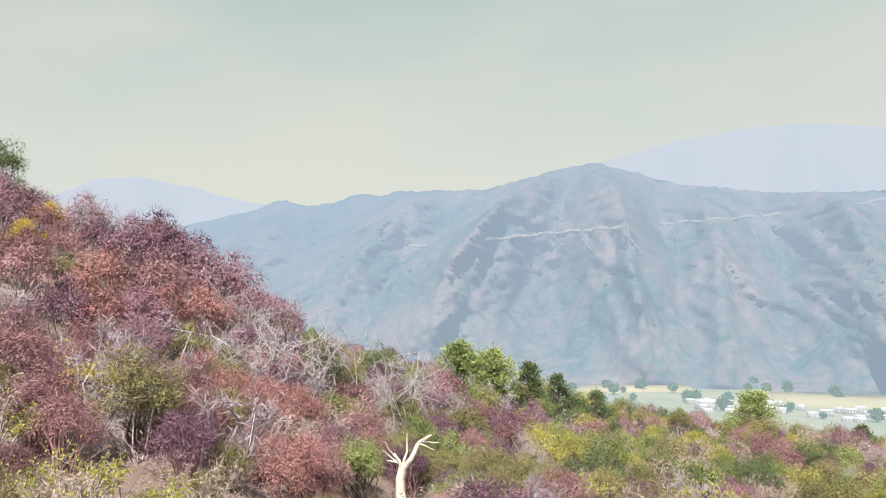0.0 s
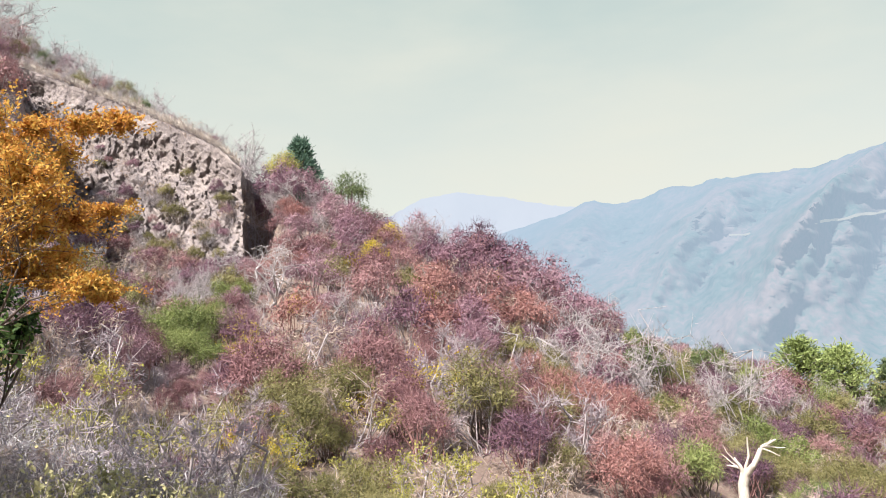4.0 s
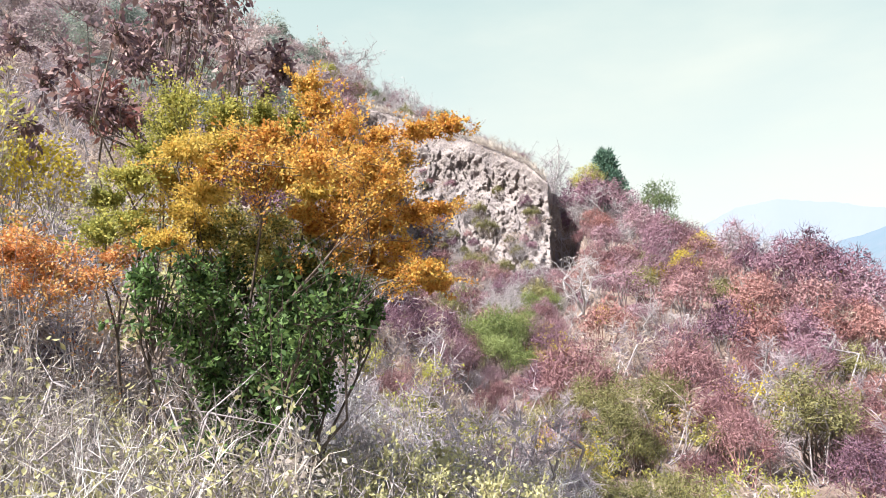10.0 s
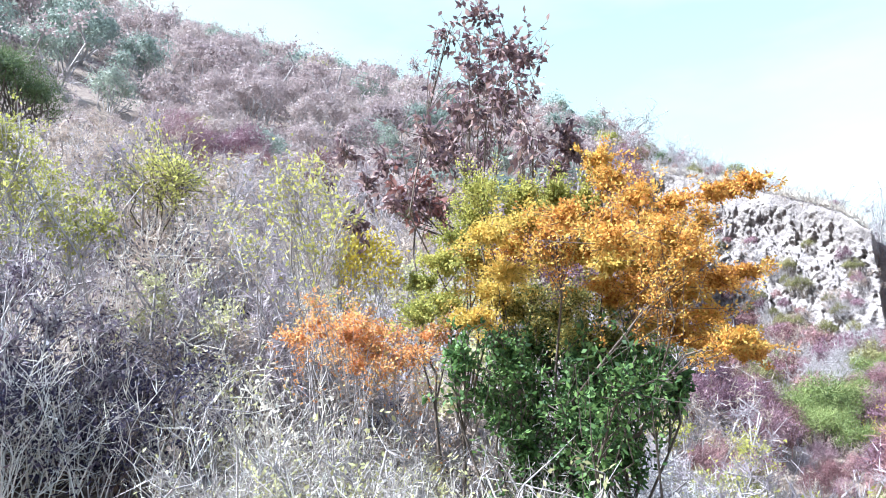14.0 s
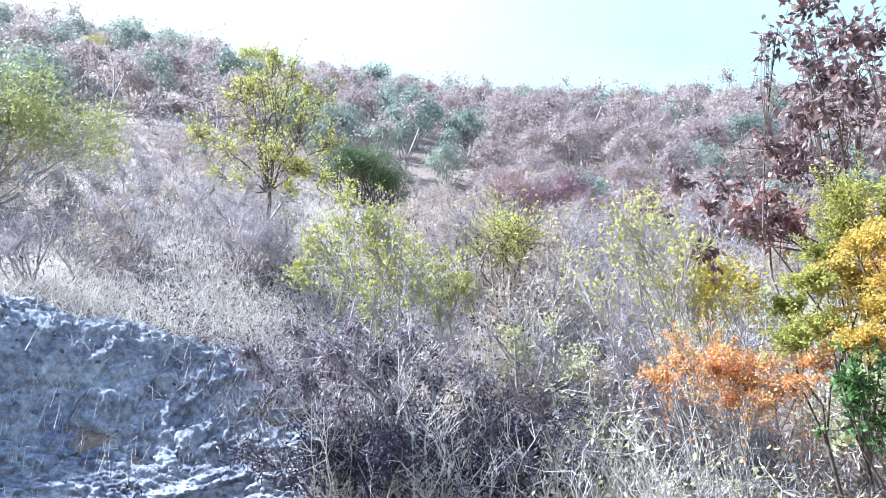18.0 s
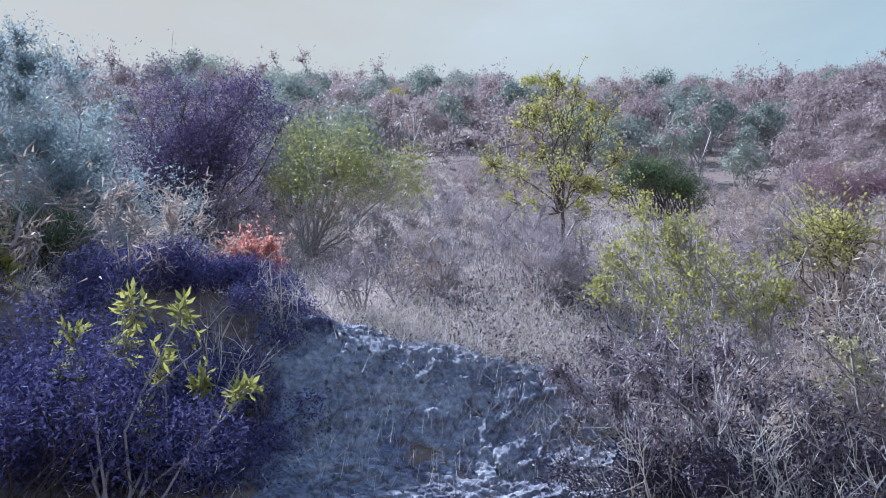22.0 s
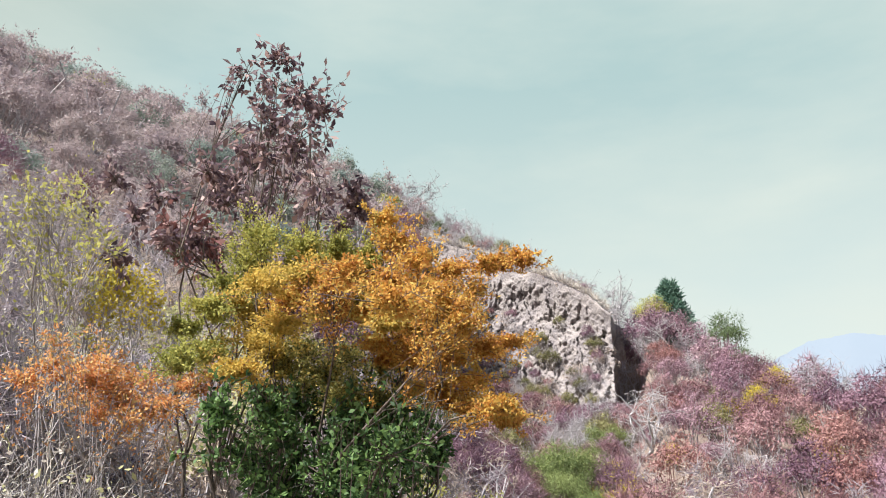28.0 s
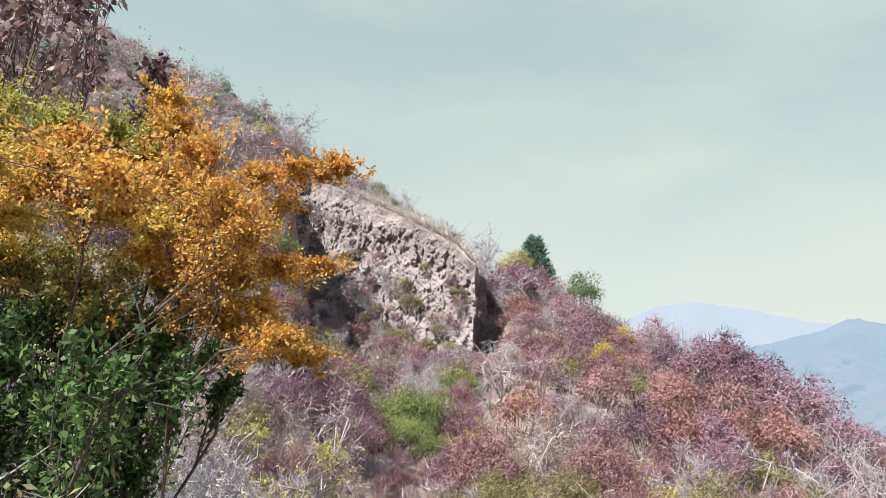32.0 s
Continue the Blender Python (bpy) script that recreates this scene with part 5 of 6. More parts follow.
def arching_sticks(label, az, r, height, n, mat, seed, lean=0.4, thick=0.008, leafy=0, leaf_mat=None):
    """A leafless bush of long arching stems with side twigs."""
    rng = np.random.default_rng(seed)
    ob = thing("leafless_bush", spot(az, r), label, "bush", "leafless bushes by the road")
    joints = []
    for _ in range(max(5, int(n * 0.7))):
        segs = []
        a = rng.uniform(0, 2 * np.pi)
        out = np.array([math.cos(a), math.sin(a), 0]) * lean * height * rng.uniform(0.3, 1.1)
        h = height * rng.uniform(0.55, 1.1)
        p0 = np.append(rng.normal(size=2) * 0.08, -0.08)
        pts = [p0 + out * t ** 1.2 + np.array([0, 0, h * (t - 0.12 * t ** 3)]) + rng.normal(size=3) * 0.02 * height * t for t in np.linspace(0, 1, 8)]
        for i in range(7):
            segs.append((*pts[i], *pts[i + 1], thick * (1 - 0.1 * i), thick * (0.9 - 0.1 * i)))
            if i > 1:
                for _ in range(2):
                    d = unit(rng.normal(size=3) + np.array([0, 0, 0.5]) + 0.6 * unit(pts[i + 1] - pts[i]))
                    q = pts[i] + d * height * rng.uniform(0.1, 0.28)
                    m = pts[i] * 0.5 + q * 0.5 + rng.normal(size=3) * 0.02
                    segs += [(*pts[i], *m, thick * 0.5, thick * 0.4), (*m, *q, thick * 0.4, thick * 0.2)]
        part("stem", mesh_of("leafless_stem", *tube_arrays(segs, 3), mat), ob)
        joints += [s[3:6] for s in segs[2:]]
    if leafy:
        pos = np.array(joints)[rng.integers(len(joints), size=leafy)] + rng.normal(size=(leafy, 3)) * 0.03
        o = part("foliage", mesh_of("foliage", *leaves_arrays(rng, pos, 0.055, 0.028, None, 1.0, 0.4), leaf_mat), ob)
        tagged(o, "small curled leaves, pale or coloured dark for shade", kind="stuff")
    return ob


for i, (az, r, h, n) in enumerate(((62, 4.6, 1.5, 10), (66, 4.8, 1.4, 9), (59, 4.9, 1.3, 9), (71, 5.4, 1.3, 9), (76, 5.8, 1.5, 16), (81, 6.2, 1.7, 16), (86, 6.8, 1.7, 16), (91, 7.2, 1.2, 12), (57, 5.3, 1.1, 12), (52, 5.8, 1.0, 12),
                                   (96, 6.8, 1.3, 14), (101, 6.7, 1.3, 14), (93, 6.7, 1.2, 12), (98.5, 6.6, 1.1, 12), (104, 6.8, 1.2, 12), (89, 6.6, 1.3, 12), (110, 7.6, 1.0, 10), (106, 6.6, 1.3, 16), (138, 8.0, 1.5, 16), (133, 9.0, 1.3, 14), (85, 8.6, 2.2, 18), (79, 9.4, 2.2, 18), (92, 9.6, 2.0, 16))):
    # past bearing 88 the leaves take the colour darkened for shade
    arching_sticks("nearly leafless bush of long pale arching sticks", az, r, h, n, M_PALE if i % 4 else M_TWIG, 400 + i, leafy=0 if 108 < az else 320, leaf_mat=M_DUSK if az > 88 else (M_PALELEAF, M_PALELEAF, M_STRAW)[i % 3])

for i, (az, r, h, n) in enumerate(((69.4, 4.5, 1.25, 22), (66.6, 4.6, 1.1, 18), (72.4, 4.7, 1.1, 18), (63.5, 4.6, 1.0, 16), (75.5, 4.9, 1.1, 18), (79.0, 5.2, 1.2, 18), (82.5, 5.6, 1.2, 18), (58.5, 4.7, 0.9, 16), (86.5, 6.0, 1.3, 18), (55.0, 5.0, 0.9, 14), (99.0, 6.5, 1.4, 22), (103.0, 6.6, 1.4, 22), (95.0, 6.6, 1.3, 20), (106.0, 6.9, 1.2, 18), (101.0, 6.9, 1.5, 20), (134.0, 8.4, 0.9, 18), (137.0, 8.6, 0.9, 18), (140.5, 8.4, 0.9, 18), (143.5, 8.8, 0.9, 16), (136.0, 9.6, 0.9, 16), (141.0, 9.7, 0.9, 16))):
    arching_sticks("tangle of bleached white leafless sticks beside the road" if az < 110 else "thin grey leafless sticks on the shaded bank", az, r, h, n, M_WHITEWOOD if az < 110 else M_BONEWOOD, 460 + i, lean=0.55, thick=0.0065 if az < 110 else 0.005, leafy=90 if az < 90 else 0 if az > 110 else 60, leaf_mat=M_PALELEAF if az < 90 else M_WITHER)


# ---- named plants farther off ----
def dead_tree():
    rng = np.random.default_rng(77)
    base = spot(2.7, 27)
    zf = 27 * math.tan(radians(-10.8)) - base.z
    w = 27 / 1310
    segs = []
    s, _ = limb(rng, (0, 0, -0.3), (0, 0, zf), 0.20, 0.16, 4, 0.12)
    segs += s
    for dx, dz, r0, r1 in ((26, 42, 0.12, 0.07), (-14, 26, 0.09, 0.03), (8, 60, 0.06, 0.02), (48, 50, 0.07, 0.03), (-26, 14, 0.05, 0.015), (62, 42, 0.04, 0.012), (54, 30, 0.035, 0.01), (44, 58, 0.03, 0.01), (-34, 30, 0.03, 0.01), (-30, 46, 0.025, 0.008)):
        p = (0, 0, zf - 0.05) if abs(dx) < 40 else (26 * w, 0, zf + 42 * w)
        if dx < -20:
            p = (-8 * w, 0, zf + 10 * w)
        s, _ = limb(rng, p, (dx * w, rng.normal() * 0.2, zf + dz * w), r0, r1, 4, 0.12)
        segs += s
    ob = thing("dead_tree", base, "bleached white dead tree with a forked broken trunk", "tree")
    part("trunk", mesh_of("dead_trunk", *tube_arrays(segs[:4], 9), M_PALE, True), ob)
    part("bough", mesh_of("dead_bough", *tube_arrays(segs[4:], 7), M_PALE, True), ob)


dead_tree()


def conifer(az, r, height, width, mat, label, seed, round_top=0.5, dz=0.0, name="pine_tree"):
    """A young pine: whorls of needle tufts on a straight trunk, narrowing upwards."""
    rng = np.random.default_rng(seed)
    base = spot(az, r, dz)
    s, line = limb(rng, (0, 0, -0.2), (rng.normal() * 0.1, rng.normal() * 0.1, height * 0.97), 0.035 * height, 0.006 * height, 6, 0.05)
    segs, pos, ax = list(s), [], []
    for k in range(int(22 * height)):
        t = rng.uniform(0.05, 1.0)
        rad = width * 0.5 * (1 - t ** (1 + 2 * round_top)) * rng.uniform(0.7, 1.1) + 0.05 * width
        a = rng.uniform(0, 6.283)
        d = np.array([math.cos(a), math.sin(a), rng.uniform(0.1, 0.6)])
        p = np.array([0, 0, height * t])
        e = p + d * rad
        segs.append((*p, *e, 0.012 * height, 0.004 * height))
        n = 44
        u = rng.uniform(0.35, 1.05, n)[:, None]
        pos.append(p + (e - p) * u + rng.normal(size=(n, 3)) * 0.05 * width)
        ax.append(np.repeat(d[None] + np.array([[0, 0, 0.5]]), n, 0))
    ob = thing(name, base, label, "tree")
    part("trunk", mesh_of("pine_trunk", *tube_arrays(segs), M_BARK), ob)
    part("crown", mesh_of("pine_crown", *leaves_arrays(rng, np.concatenate(pos), 0.085 * height, 0.022 * height, np.concatenate(ax), 0.8), mat), ob)


conifer(-1.2, 56, 4.4, 3.8, M_PINE, "bushy light green young pine on the slope", 500, 0.9)
conifer(-3.9, 57, 4.3, 4.2, M_PINE, "bushy light green pine beside its twin", 501, 0.9)
conifer(-6.6, 60, 3.8, 2.6, M_FIR, "narrow dark green young pine", 502)
conifer(-8.8, 62, 3.6, 2.8, M_FIR, "narrow dark green young pine", 503)
conifer(-11.6, 64, 3.2, 2.4, M_FIR, "narrow dark green young pine", 504)
conifer(-22.6, 84, 4.6, 5.0, M_PINE, "round-headed pale green tree above the valley", 505, 1.0, name="round_tree")
conifer(-29.0, 86, 3.0, 2.4, M_DARK, "small dark tree at the slope's edge", 506, 0.8, name="round_tree")
conifer(34.6, 60, 6.0, 3.6, M_CONIFER, "blue-green conifer standing on the skyline", 507, 0.2, dz=0.0, name="conifer")
plant("lime", 36.0, 58, 3.0, label="yellow-green bush beside the skyline conifer", name="skyline_bush", dz=1.4)
plant("dark", 31.2, 56, 3.4, label="dark green tree on the skyline", name="skyline_tree", tall=1.25, dz=1.2)
plant("dark", 30.0, 55, 2.4, label="dark green bush on the skyline", name="skyline_bush", dz=0.9)
for az, r, s in ((35.6, 58, 4.0), (36.4, 61, 4.4), (37.2, 62, 4.4), (38.0, 63, 4.4), (38.8, 64, 4.0), (36.0, 55, 3.4), (33.0, 57, 3.6), (37.5, 58, 3.6)):
    plant("mauve" if az < 37.3 else "grey", az, r, s, "scrub above the cleft", "mauve-grey scrub tree above the cliff's cleft")
plant("olive", 21.6, 22, 3.1, label="large soft olive-brown rounded bush among red scrub", name="rounded_bush", tall=0.95)
plant("dark", 9.3, 40.5, 3.4, label="dark green bush tangled with bare branches", name="dark_bush")
for az, r, s in ((9.0, 40.0, 3.6), (18.2, 33, 3.4), (12.7, 33.6, 3.6), (15.2, 35, 3.4), (10.8, 36.5, 3.4), (14.0, 38.5, 3.2), (33.0, 30, 2.6)):
    plant("grey", az, r, s, "bare trees among red scrub", "large bare grey-white shrub among red scrub")
for az, r, s in ((18.9, 45, 4.6), (15.6, 46, 4.4), (12.6, 46.5, 3.8), (17.0, 43, 4.2), (14.2, 43.5, 3.9), (20.8, 46, 4.2), (22.6, 44, 4.0)):
    plant("mauve", az, r, s, "mauve-pink trees on the spur", "rounded mauve-pink tree on the spur's crest")
for az, r, s in ((15.3, 26.8, 2.8), (12.8, 29, 2.7), (24.2, 34, 3.2), (17.2, 38.5, 3.4), (10.4, 31, 2.6), (20.0, 37, 3.0)):
    plant("rust", az, r, s, "rust-red trees on the spur", "bushy rust-red tree among pink scrub")
plant("tree", 2.3, 38.0, 3.2, label="thin bare beige tree behind the dead trunk", tall=1.2)
for az, r, s in ((-4.5, 43, 2.6), (-6.8, 50, 2.8), (-2.0, 46, 2.2), (-9.5, 47, 2.4), (-13.5, 55, 2.4), (0.5, 50, 2.4)):
    plant("mauve", az, r, s, "brown rounded bushes on the falling slope", "round purple-brown bush on the falling slope")
for az, r, s in ((31.0, 42.5, 1.9), (39.8, 29, 1.4), (28.8, 22.6, 1.3), (25.0, 40, 1.6), (35.5, 26, 1.2), (22.4, 30, 1.3)):
    plant("yellow", az, r, s, "yellow plants on the red slope", "small golden-yellow bush among red scrub")
for az, r, s in ((39.5, 17.9, 1.7), (34.1, 20.7, 2.0), (36.8, 22.5, 1.8), (31.0, 24, 2.0)):
    plant("olive", az, r, s, "olive bushes low on the slope", "dull olive-green bush low on the slope")
for az, r, s in ((44.9, 30, 2.5), (43.4, 31, 2.9), (42.0, 32, 2.7), (40.7, 32.5, 2.3), (43.8, 27, 1.9), (41.4, 28.5, 1.7), (42.6, 29.5, 2.0)):
    plant("green", az, r, s, "green bushes below the cliff", "fresh green leafy bush below the rock cliff")
for az, r, s in ((38.4, 16.5, 1.3), (37.2, 16, 1.0), (27.0, 15, 1.3), (25.6, 15.5, 1.5), (28.4, 14, 1.0), (31.5, 13, 0.9), (-7.4, 15, 1.6), (-5.8, 14.5, 1.2), (30.0, 21, 1.6), (33, 19, 1.3)):
    plant("yellow" if az > 35 else "lime", az, r, s, "bright low plants at the slope's foot", "bright yellow-green low bush at the foot of the slope")
for az, r, s, tall in ((52.0, 108, 4.2, 1.2), (119.6, 100, 4.6, 1.1), (92.8, 112, 4.2, 1.0), (116.7, 102, 3.4, 1.1), (126.4, 98, 4.0, 1.0), (24.8, 49, 2.6, 1.1), (71, 120, 3.6, 1.1), (60, 118, 3.6, 1.1), (56, 112, 3.8, 1.3), (48, 92, 3.4, 1.2), (45.5, 84, 3.2, 1.2)):
    plant("dark" if az > 90 else "tree", az, r, s, "skyline trees", "tree standing clear on the hill's skyline", "skyline_tree", tall=tall)
for k in range(44):
    az = float(rnd.uniform(56, 162))
    rc = float(np.interp(az, LA[:, 0], LA[:, 4]))
    plant("dark" if k % 3 else "tree", az, rc * float(rnd.uniform(0.9, 1.0)), float(rnd.uniform(4.0, 7.0)), "skyline trees", "rounded tree rising from the hill's skyline", "skyline_tree")
for k in range(84):
    plant("pale" if k % 2 else "fine", float(rnd.uniform(40, 86)), float(rnd.uniform(4.7, 7.2)), float(rnd.uniform(0.5, 1.0)), "low leafy plants by the road", "low plant with pale yellow-green leaves by the road")
for az, r, s in ((102.4, 25.6, 3.0), (104.0, 25.2, 2.5), (100.8, 25.8, 2.2), (133, 60, 5.0), (88, 60, 3.6), (85, 70, 3.2)):
    plant("dark", az, r, s, "dark trees on the slope", "dark evergreen tree on the dry hillside", "dark_tree")


def white_tree():
    """The pale crooked tree below the cleft."""
    rng = np.random.default_rng(91)
    base = spot(36.9, 38)
    segs = []
    s, line = limb(rng, (0, 0, -0.2), (0.2, 0, 0.5), 0.14, 0.12, 2, 0.1)
    segs += s
    tips = [line[-1]]
    for lev, (n, L, r0) in enumerate(((6, 1.7, 0.07), (4, 1.3, 0.034), (4, 0.95, 0.018), (3, 0.6, 0.009))):
        nxt = []
        for p in tips:
            for _ in range(n if len(tips) < 200 else 2):
                d = unit(rng.normal(size=3) + np.array([0, 0, 0.5 - 0.12 * lev]))
                q = p + d * L * rng.uniform(0.6, 1.2)
                s, l2 = limb(rng, p, q, r0, r0 * 0.6, 3, 0.2)
                segs += s
                nxt.append(l2[-1])
        tips = nxt
    ob = thing("white_bare_tree", base, "crooked bare whitish tree with a spreading crown", "tree")
    part("trunk", mesh_of("white_trunk", *tube_arrays(segs, 4), M_BONEWOOD), ob)


white_tree()
for a0, a1, r0, r1, n, kinds, s0, s1 in ((36, 58, 8.5, 20, 70, "grey stalk stalk olive pink lime", 0.7, 1.5), (58, 95, 8.5, 24, 110, "grey stalk pale stalk grey stalk", 0.9, 1.9), (95, 136, 10, 34, 130, "grey stalk stalk grey fine stalk", 0.7, 1.5),
                                      (134, 164, 9, 26, 70, "grey stalk grey dark stalk", 1.0, 2.0), (-32, 36, 9, 22, 90, "olive lime stalk olive pink", 0.8, 1.5), (62, 87, 4.8, 6.6, 32, "fine", 0.8, 1.4), (38, 60, 5.0, 8.5, 40, "fine", 0.5, 0.9)):
    kinds = kinds.split()
    for _ in range(n):
        az = rnd.uniform(a0, a1)
        r = rnd.uniform(r0, r1)
        if not clear(az, r):
            plant(str(rnd.choice(kinds)), az, r, rnd.uniform(s0, s1))


# ---- the rock bank ----
def cells(u, w, size, k):
    """Angular lumps: each cell of a warped grid stands out by its own amount, 0 to 1."""
    a = np.floor((u + 0.35 * size * np.sin(w / size * 1.7 + k)) / size)
    b = np.floor((w + 0.4 * size * np.sin(u / size * 1.3 + 2 * k) + 0.3 * u) / (size * 0.8))
    h = np.sin(a * 127.1 + b * 311.7 + k * 17) * 43758.5453
    return h - np.floor(h)


def rock_bank():
    na, nr = 330, 190
    A, R = np.meshgrid(np.linspace(105, 136, na), np.linspace(6.6, 9.7, nr), indexing="ij")
    x, y = -np.sin(np.radians(A)) * R, np.cos(np.radians(A)) * R
    edge = 1.2 * (fbm(A * 0.5, R * 2, 4, 31) - 0.5)
    t = np.clip((A - 105) / 3 + edge, 0, 1) * np.clip((136 - A) / 3 + edge, 0, 1) * np.clip((9.7 - R) / 0.4 + edge, 0, 1) * np.clip((R - 6.6) / 0.4, 0, 1)
    u, w = np.radians(A) * 8.5, R * 1.3
    crag = 1 - np.abs(2 * fbm(u * 0.9 + 3, w * 1.3 + 0.4 * u, 5, 41) - 1)
    d = 0.20 * (crag - 0.7) + 0.10 * (cells(u, w, 0.52, 1) - 0.5) + 0.07 * (cells(u, w, 0.23, 2) - 0.5) + 0.045 * (cells(u, w, 0.11, 3) - 0.5) + 0.03 * (cells(u, w, 0.05, 4) - 0.5) + 0.07 * (fbm(u * 11, w * 11, 4, 44) - 0.5)
    d = t * (d + 0.09) - (1 - t) * 0.15
    Rn, Z = R - 0.85 * d, land(A, R) + 0.3 * d
    x, y = -np.sin(np.radians(A)) * Rn, np.cos(np.radians(A)) * Rn
    v = np.stack([x, y, Z], -1).reshape(-1, 3)
    i, j = np.meshgrid(np.arange(na - 1), np.arange(nr - 1), indexing="ij")
    f = np.stack([i * nr + j, i * nr + j + 1, (i + 1) * nr + j + 1, (i + 1) * nr + j], -1).reshape(-1, 4)
    ob = tagged(new("rock_bank", mesh_of("rock_bank", v, f, M_BANK)), "crumbling grey rock and soil bank, tinted blue for shade", "rock bank")
    rng = np.random.default_rng(8)
    stones = []
    for k in range(4):
        bm = bmesh.new()
        bmesh.ops.create_icosphere(bm, subdivisions=2, radius=1.0)
        for q in bm.verts:
            q.co *= 1 + 0.35 * noise.noise(q.co * 1.3 + Vector((k * 9, 0, 0)))
            q.co.z *= 0.65
        me = bpy.data.meshes.new("stone")
        bm.to_mesh(me)
        bm.free()
        me.materials.append(M_BANK)
        stones.append(me)
    for _ in range(90):
        i, j = rng.integers(60, 270), rng.integers(50, 170)
        o = part("stone", stones[rng.integers(4)], ob)
        s = rng.uniform(0.012, 0.04)
        o.matrix_basis = Matrix.LocRotScale(Vector(v[i * nr + j]), Euler(rng.uniform(0, 6, 3)), (s, s, s))


rock_bank()


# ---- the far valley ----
# Walls, roofs, panes, trees and fields glow with air colour in place of haze.
M_WALL = distance_material("hazy_white_wall", [(0.30, 0.29, 0.28), (0.42, 0.41, 0.40)], (0.30, 0.332, 0.345), 0.5, 0.2, 1.0)
M_ROOF = distance_material("hazy_roof", [(0.35, 0.37, 0.42), (0.55, 0.55, 0.56)], (0.36, 0.409, 0.434), 0.5, 0.2, 1.0)
M_PANE = distance_material("hazy_window", [(0.08, 0.09, 0.1), (0.14, 0.15, 0.16)], (0.31, 0.36, 0.384), 0.5, 0.2, 1.0)
M_FTREE = distance_material("hazy_tree_leaves", [(0.03, 0.07, 0.04), (0.09, 0.14, 0.07)], (0.26, 0.329, 0.341), 0.45, 0.2, 1.0)
M_FIELD = distance_material("hazy_dry_field", [(0.26, 0.25, 0.17), (0.36, 0.33, 0.24)], (0.30, 0.315, 0.285), 0.55, 0.01, 0.05)


def box_arrays(x0, x1, y0, y1, z0, z1):
    v = np.array([(x, y, z) for z in (z0, z1) for x, y in ((x0, y0), (x1, y0), (x1, y1), (x0, y1))], float)
    return v, np.array([(0, 3, 2, 1), (4, 5, 6, 7), (0, 1, 5, 4), (1, 2, 6, 5), (2, 3, 7, 6), (3, 0, 4, 7)])


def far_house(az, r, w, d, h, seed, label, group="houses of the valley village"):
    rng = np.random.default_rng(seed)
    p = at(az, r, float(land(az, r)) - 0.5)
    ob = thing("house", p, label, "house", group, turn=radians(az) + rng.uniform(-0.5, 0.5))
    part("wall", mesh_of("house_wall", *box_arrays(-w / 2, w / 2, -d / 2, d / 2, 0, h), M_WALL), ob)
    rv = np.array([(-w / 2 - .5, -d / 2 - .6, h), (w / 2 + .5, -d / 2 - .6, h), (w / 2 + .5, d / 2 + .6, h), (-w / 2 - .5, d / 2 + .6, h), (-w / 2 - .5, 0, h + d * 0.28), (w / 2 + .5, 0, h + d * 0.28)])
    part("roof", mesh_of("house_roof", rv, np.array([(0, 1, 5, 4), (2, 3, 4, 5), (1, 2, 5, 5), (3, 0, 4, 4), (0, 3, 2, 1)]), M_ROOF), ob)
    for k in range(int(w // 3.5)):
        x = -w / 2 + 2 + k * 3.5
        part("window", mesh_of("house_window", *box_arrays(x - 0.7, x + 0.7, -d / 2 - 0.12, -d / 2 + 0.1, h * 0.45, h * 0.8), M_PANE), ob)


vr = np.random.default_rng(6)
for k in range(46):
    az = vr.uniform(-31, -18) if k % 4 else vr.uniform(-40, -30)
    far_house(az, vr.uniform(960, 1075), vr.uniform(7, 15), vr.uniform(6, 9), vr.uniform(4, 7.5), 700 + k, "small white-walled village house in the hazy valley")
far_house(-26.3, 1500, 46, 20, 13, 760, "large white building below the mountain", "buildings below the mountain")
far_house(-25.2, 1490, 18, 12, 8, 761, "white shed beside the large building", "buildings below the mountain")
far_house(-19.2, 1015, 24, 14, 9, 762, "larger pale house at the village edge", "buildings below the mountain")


def valley_patch(name, label, rows, mat, lift, category):
    v = np.array([at(a, r, float(land(a, r)) + lift) for a, r in rows])
    c = v.mean(0)
    n = len(v)
    lo = v - np.array([0, 0, lift + 4])
    fv = np.concatenate([v, lo, [c]])
    f = [(i, (i + 1) % n, 2 * n, 2 * n) for i in range(n)] + [(i, n + i, n + (i + 1) % n, (i + 1) % n) for i in range(n)]
    return tagged(new(name, mesh_of(name, fv, np.array(f), mat)), label, category, kind="structure")


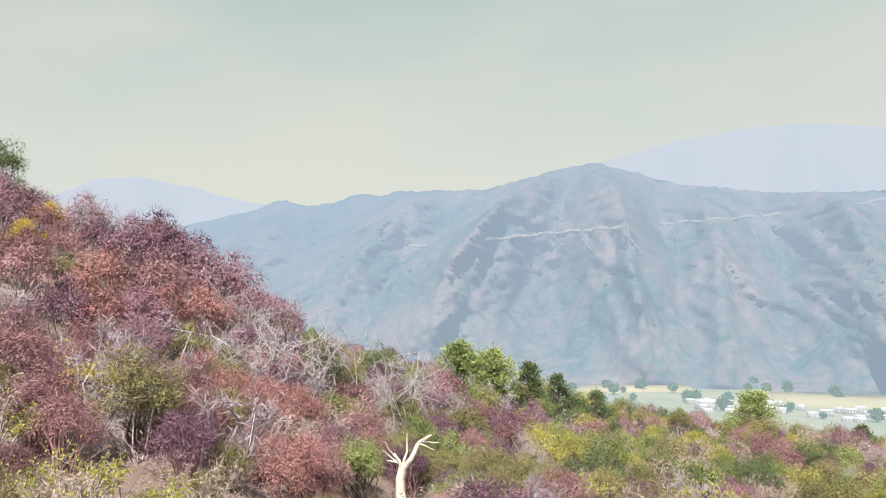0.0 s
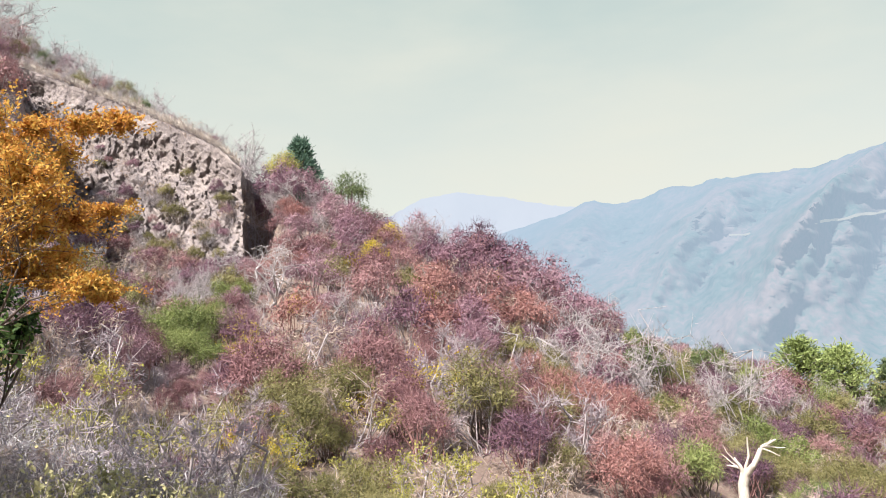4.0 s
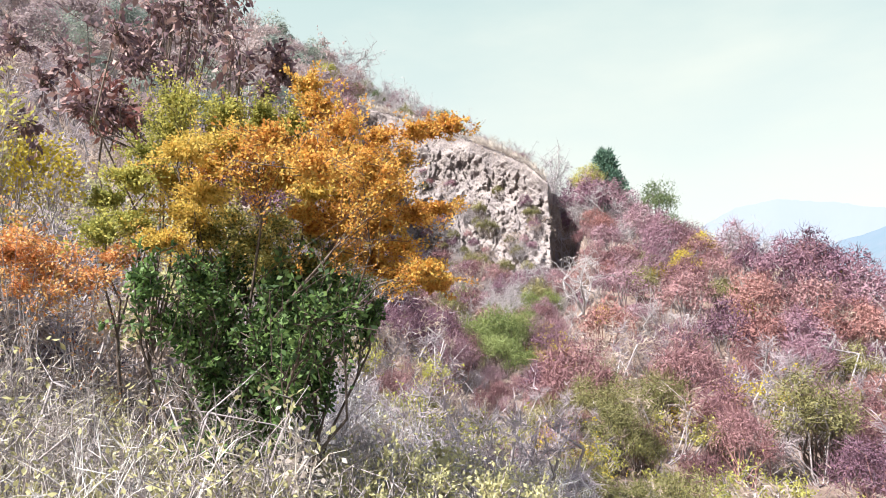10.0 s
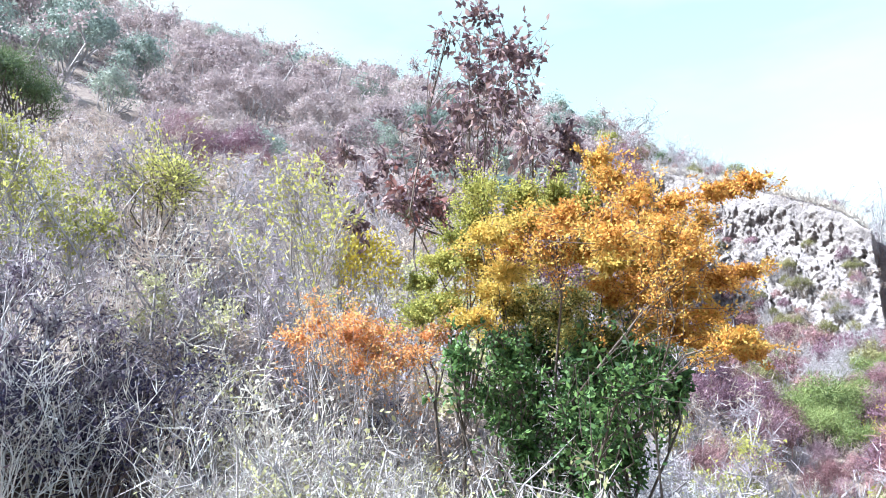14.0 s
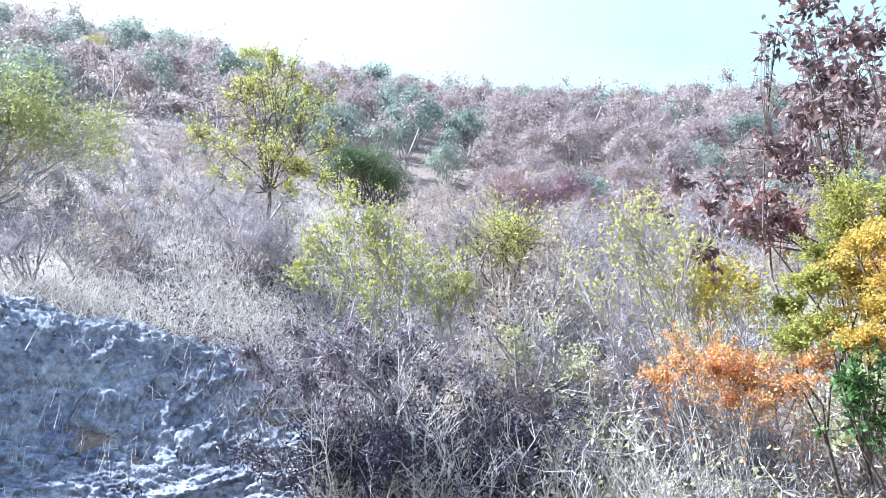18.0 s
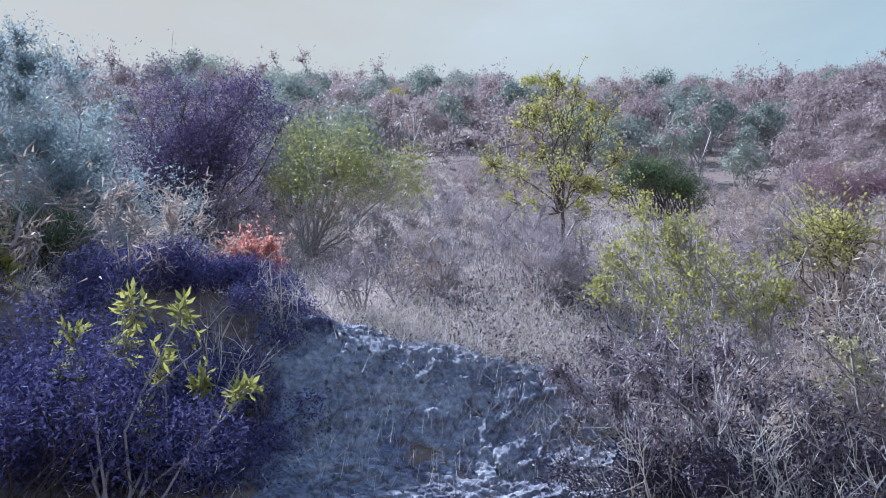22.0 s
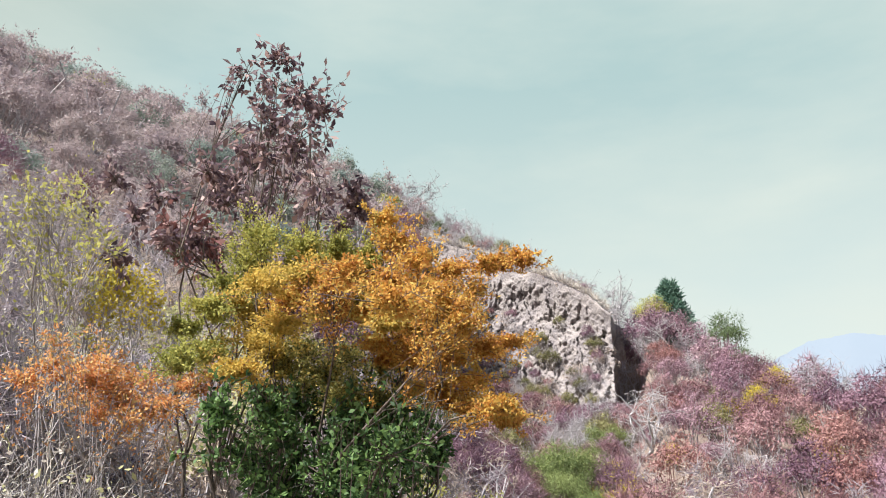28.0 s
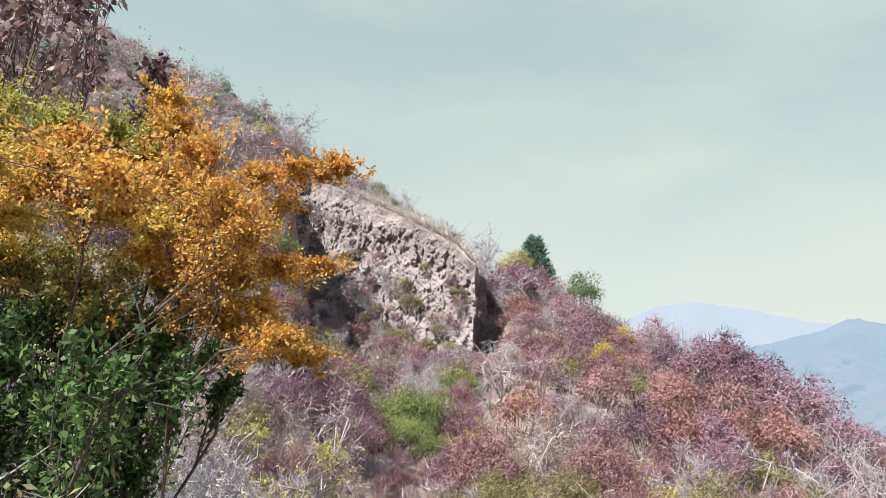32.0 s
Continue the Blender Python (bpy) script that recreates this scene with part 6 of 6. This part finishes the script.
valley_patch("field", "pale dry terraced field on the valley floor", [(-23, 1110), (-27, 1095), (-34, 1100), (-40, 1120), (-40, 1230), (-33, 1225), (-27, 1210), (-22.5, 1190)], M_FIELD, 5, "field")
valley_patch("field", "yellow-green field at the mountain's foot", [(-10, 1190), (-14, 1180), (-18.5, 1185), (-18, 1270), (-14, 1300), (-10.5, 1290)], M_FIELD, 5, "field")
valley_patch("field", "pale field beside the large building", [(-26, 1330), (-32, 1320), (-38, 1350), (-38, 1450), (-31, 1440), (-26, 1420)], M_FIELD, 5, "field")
for rows in ([(-24.6, 1440), (-27, 1435), (-29, 1432), (-32, 1430), (-36, 1440)], [(-26.4, 1470), (-28, 1500), (-31, 1540), (-36, 1600)], [(-24.9, 1440), (-25.2, 1400), (-25.8, 1360), (-26.6, 1330)]):
    top = np.array([at(a, r, float(land(a, r)) + 9) for a, r in rows])
    t = unit(np.gradient(top, axis=0))
    side = np.cross(t, np.array([0, 0, 1.0])) * 4.5
    n = len(top)
    fv = np.concatenate([top - side, top + side, top - side - np.array([0, 0, 12]), top + side - np.array([0, 0, 12])])
    i = np.arange(n - 1)
    f = np.concatenate([np.stack([i, i + 1, n + i + 1, n + i], 1), np.stack([i, i + 1, 2 * n + i + 1, 2 * n + i], 1), np.stack([n + i, n + i + 1, 3 * n + i + 1, 3 * n + i], 1)])
    tagged(new("road", mesh_of("valley_road", fv, f, M_TRACK)), "pale winding dirt road on the valley floor", "road", kind="structure")


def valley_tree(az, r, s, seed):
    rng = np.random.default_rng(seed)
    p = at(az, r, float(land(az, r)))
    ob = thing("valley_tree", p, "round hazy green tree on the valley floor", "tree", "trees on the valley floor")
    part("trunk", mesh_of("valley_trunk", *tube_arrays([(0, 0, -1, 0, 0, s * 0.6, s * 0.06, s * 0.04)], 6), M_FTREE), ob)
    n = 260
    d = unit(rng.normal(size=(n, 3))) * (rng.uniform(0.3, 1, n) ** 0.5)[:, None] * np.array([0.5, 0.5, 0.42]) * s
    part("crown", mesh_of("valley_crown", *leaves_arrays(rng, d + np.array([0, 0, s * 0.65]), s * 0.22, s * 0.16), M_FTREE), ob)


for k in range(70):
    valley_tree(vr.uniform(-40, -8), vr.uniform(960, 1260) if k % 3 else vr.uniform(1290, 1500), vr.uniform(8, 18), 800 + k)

# scrub against the cliff's foot and on its ledge
for k in range(46):
    az = vr.uniform(38, 53)
    edge = float(np.interp(az, [36, 39, 43, 46, 50, 54], [60, 49.5, 55, 60, 66, 74]))
    plant(str(vr.choice(["pink", "grey", "stalk", "pink"])), az, edge - vr.uniform(3.2, 9), vr.uniform(1.6, 2.8), "scrub at the cliff's foot")
for k in range(40):
    az = vr.uniform(39.5, 53)
    i = float(np.interp(az, [39, 43, 46.2, 50, 54], [49.5, 55, 60, 66, 74]))
    top = i * math.tan(radians(float(np.interp(az, [39, 40.6, 43, 46.2, 50, 54], [13.2, 14.6, 15.8, 17.0, 18.2, 19.2]))))
    r = i + vr.uniform(2.5, 6)
    plant(str(vr.choice(["stalk", "grey", "pink", "tree"])), az, r, vr.uniform(0.7, 1.6), "scrub on the cliff's ledge", dz=top + 0.1 - float(land(az, r)))

# dry grass along the cliff's rim
lr = np.random.default_rng(61)
la_ = lr.uniform(39.2, 54, 7000)
rim = np.interp(la_, [39, 43, 46.2, 50, 54], [49.5, 55, 60, 66, 74])
back = lr.uniform(1.6, 7, 7000) ** 1.0
rim_z = rim * np.tan(np.radians(np.interp(la_, [39, 40.6, 43, 46.2, 50, 54], [13.2, 14.6, 15.8, 17.0, 18.2, 19.2]))) + 0.1
gp = np.stack([-np.sin(np.radians(la_)) * (rim + back), np.cos(np.radians(la_)) * (rim + back), rim_z], -1)
tagged(new("rim_grass", mesh_of("rim_grass", *leaves_arrays(lr, gp, 0.55, 0.06, np.array([[0, 0, 1.2]]), 0.6, sliver=True), M_STRAW)), "pale dry grass along the cliff's rim", "undergrowth", kind="stuff")

# small shrubs rooted in the cliff's cracks
for k in range(120):
    az = vr.uniform(39.6, 52)
    i = float(np.interp(az, [39, 43, 46.2, 50, 54], [49.5, 55, 60, 66, 74]))
    foot = float(land(az, i - 3))
    top = i * math.tan(radians(float(np.interp(az, [39, 40.6, 43, 46.2, 50, 54], [13.2, 14.6, 15.8, 17.0, 18.2, 19.2]))))
    up = vr.uniform(0, 1) ** 1.7 * 0.7
    r = i + up * 4 - 3.2 * (1 - up) ** 2 - 0.2
    plant(str(vr.choice(["pink", "grey", "olive", "pink", "stalk"])), az, r, vr.uniform(0.8, 1.7), "scrub on the cliff face", dz=foot + (top - foot) * up - float(land(az, r)))

# plants built but not set out
for key in PROTO:
    for far, protos in ((0, PROTO[key]), (10, FARPROTO[key]), (20, HAZEPROTO[key])):
        for k, src in enumerate(protos):
            if (key, k + far) not in USED:
                for o in (*src.children_recursive, src):
                    bpy.data.objects.remove(o)
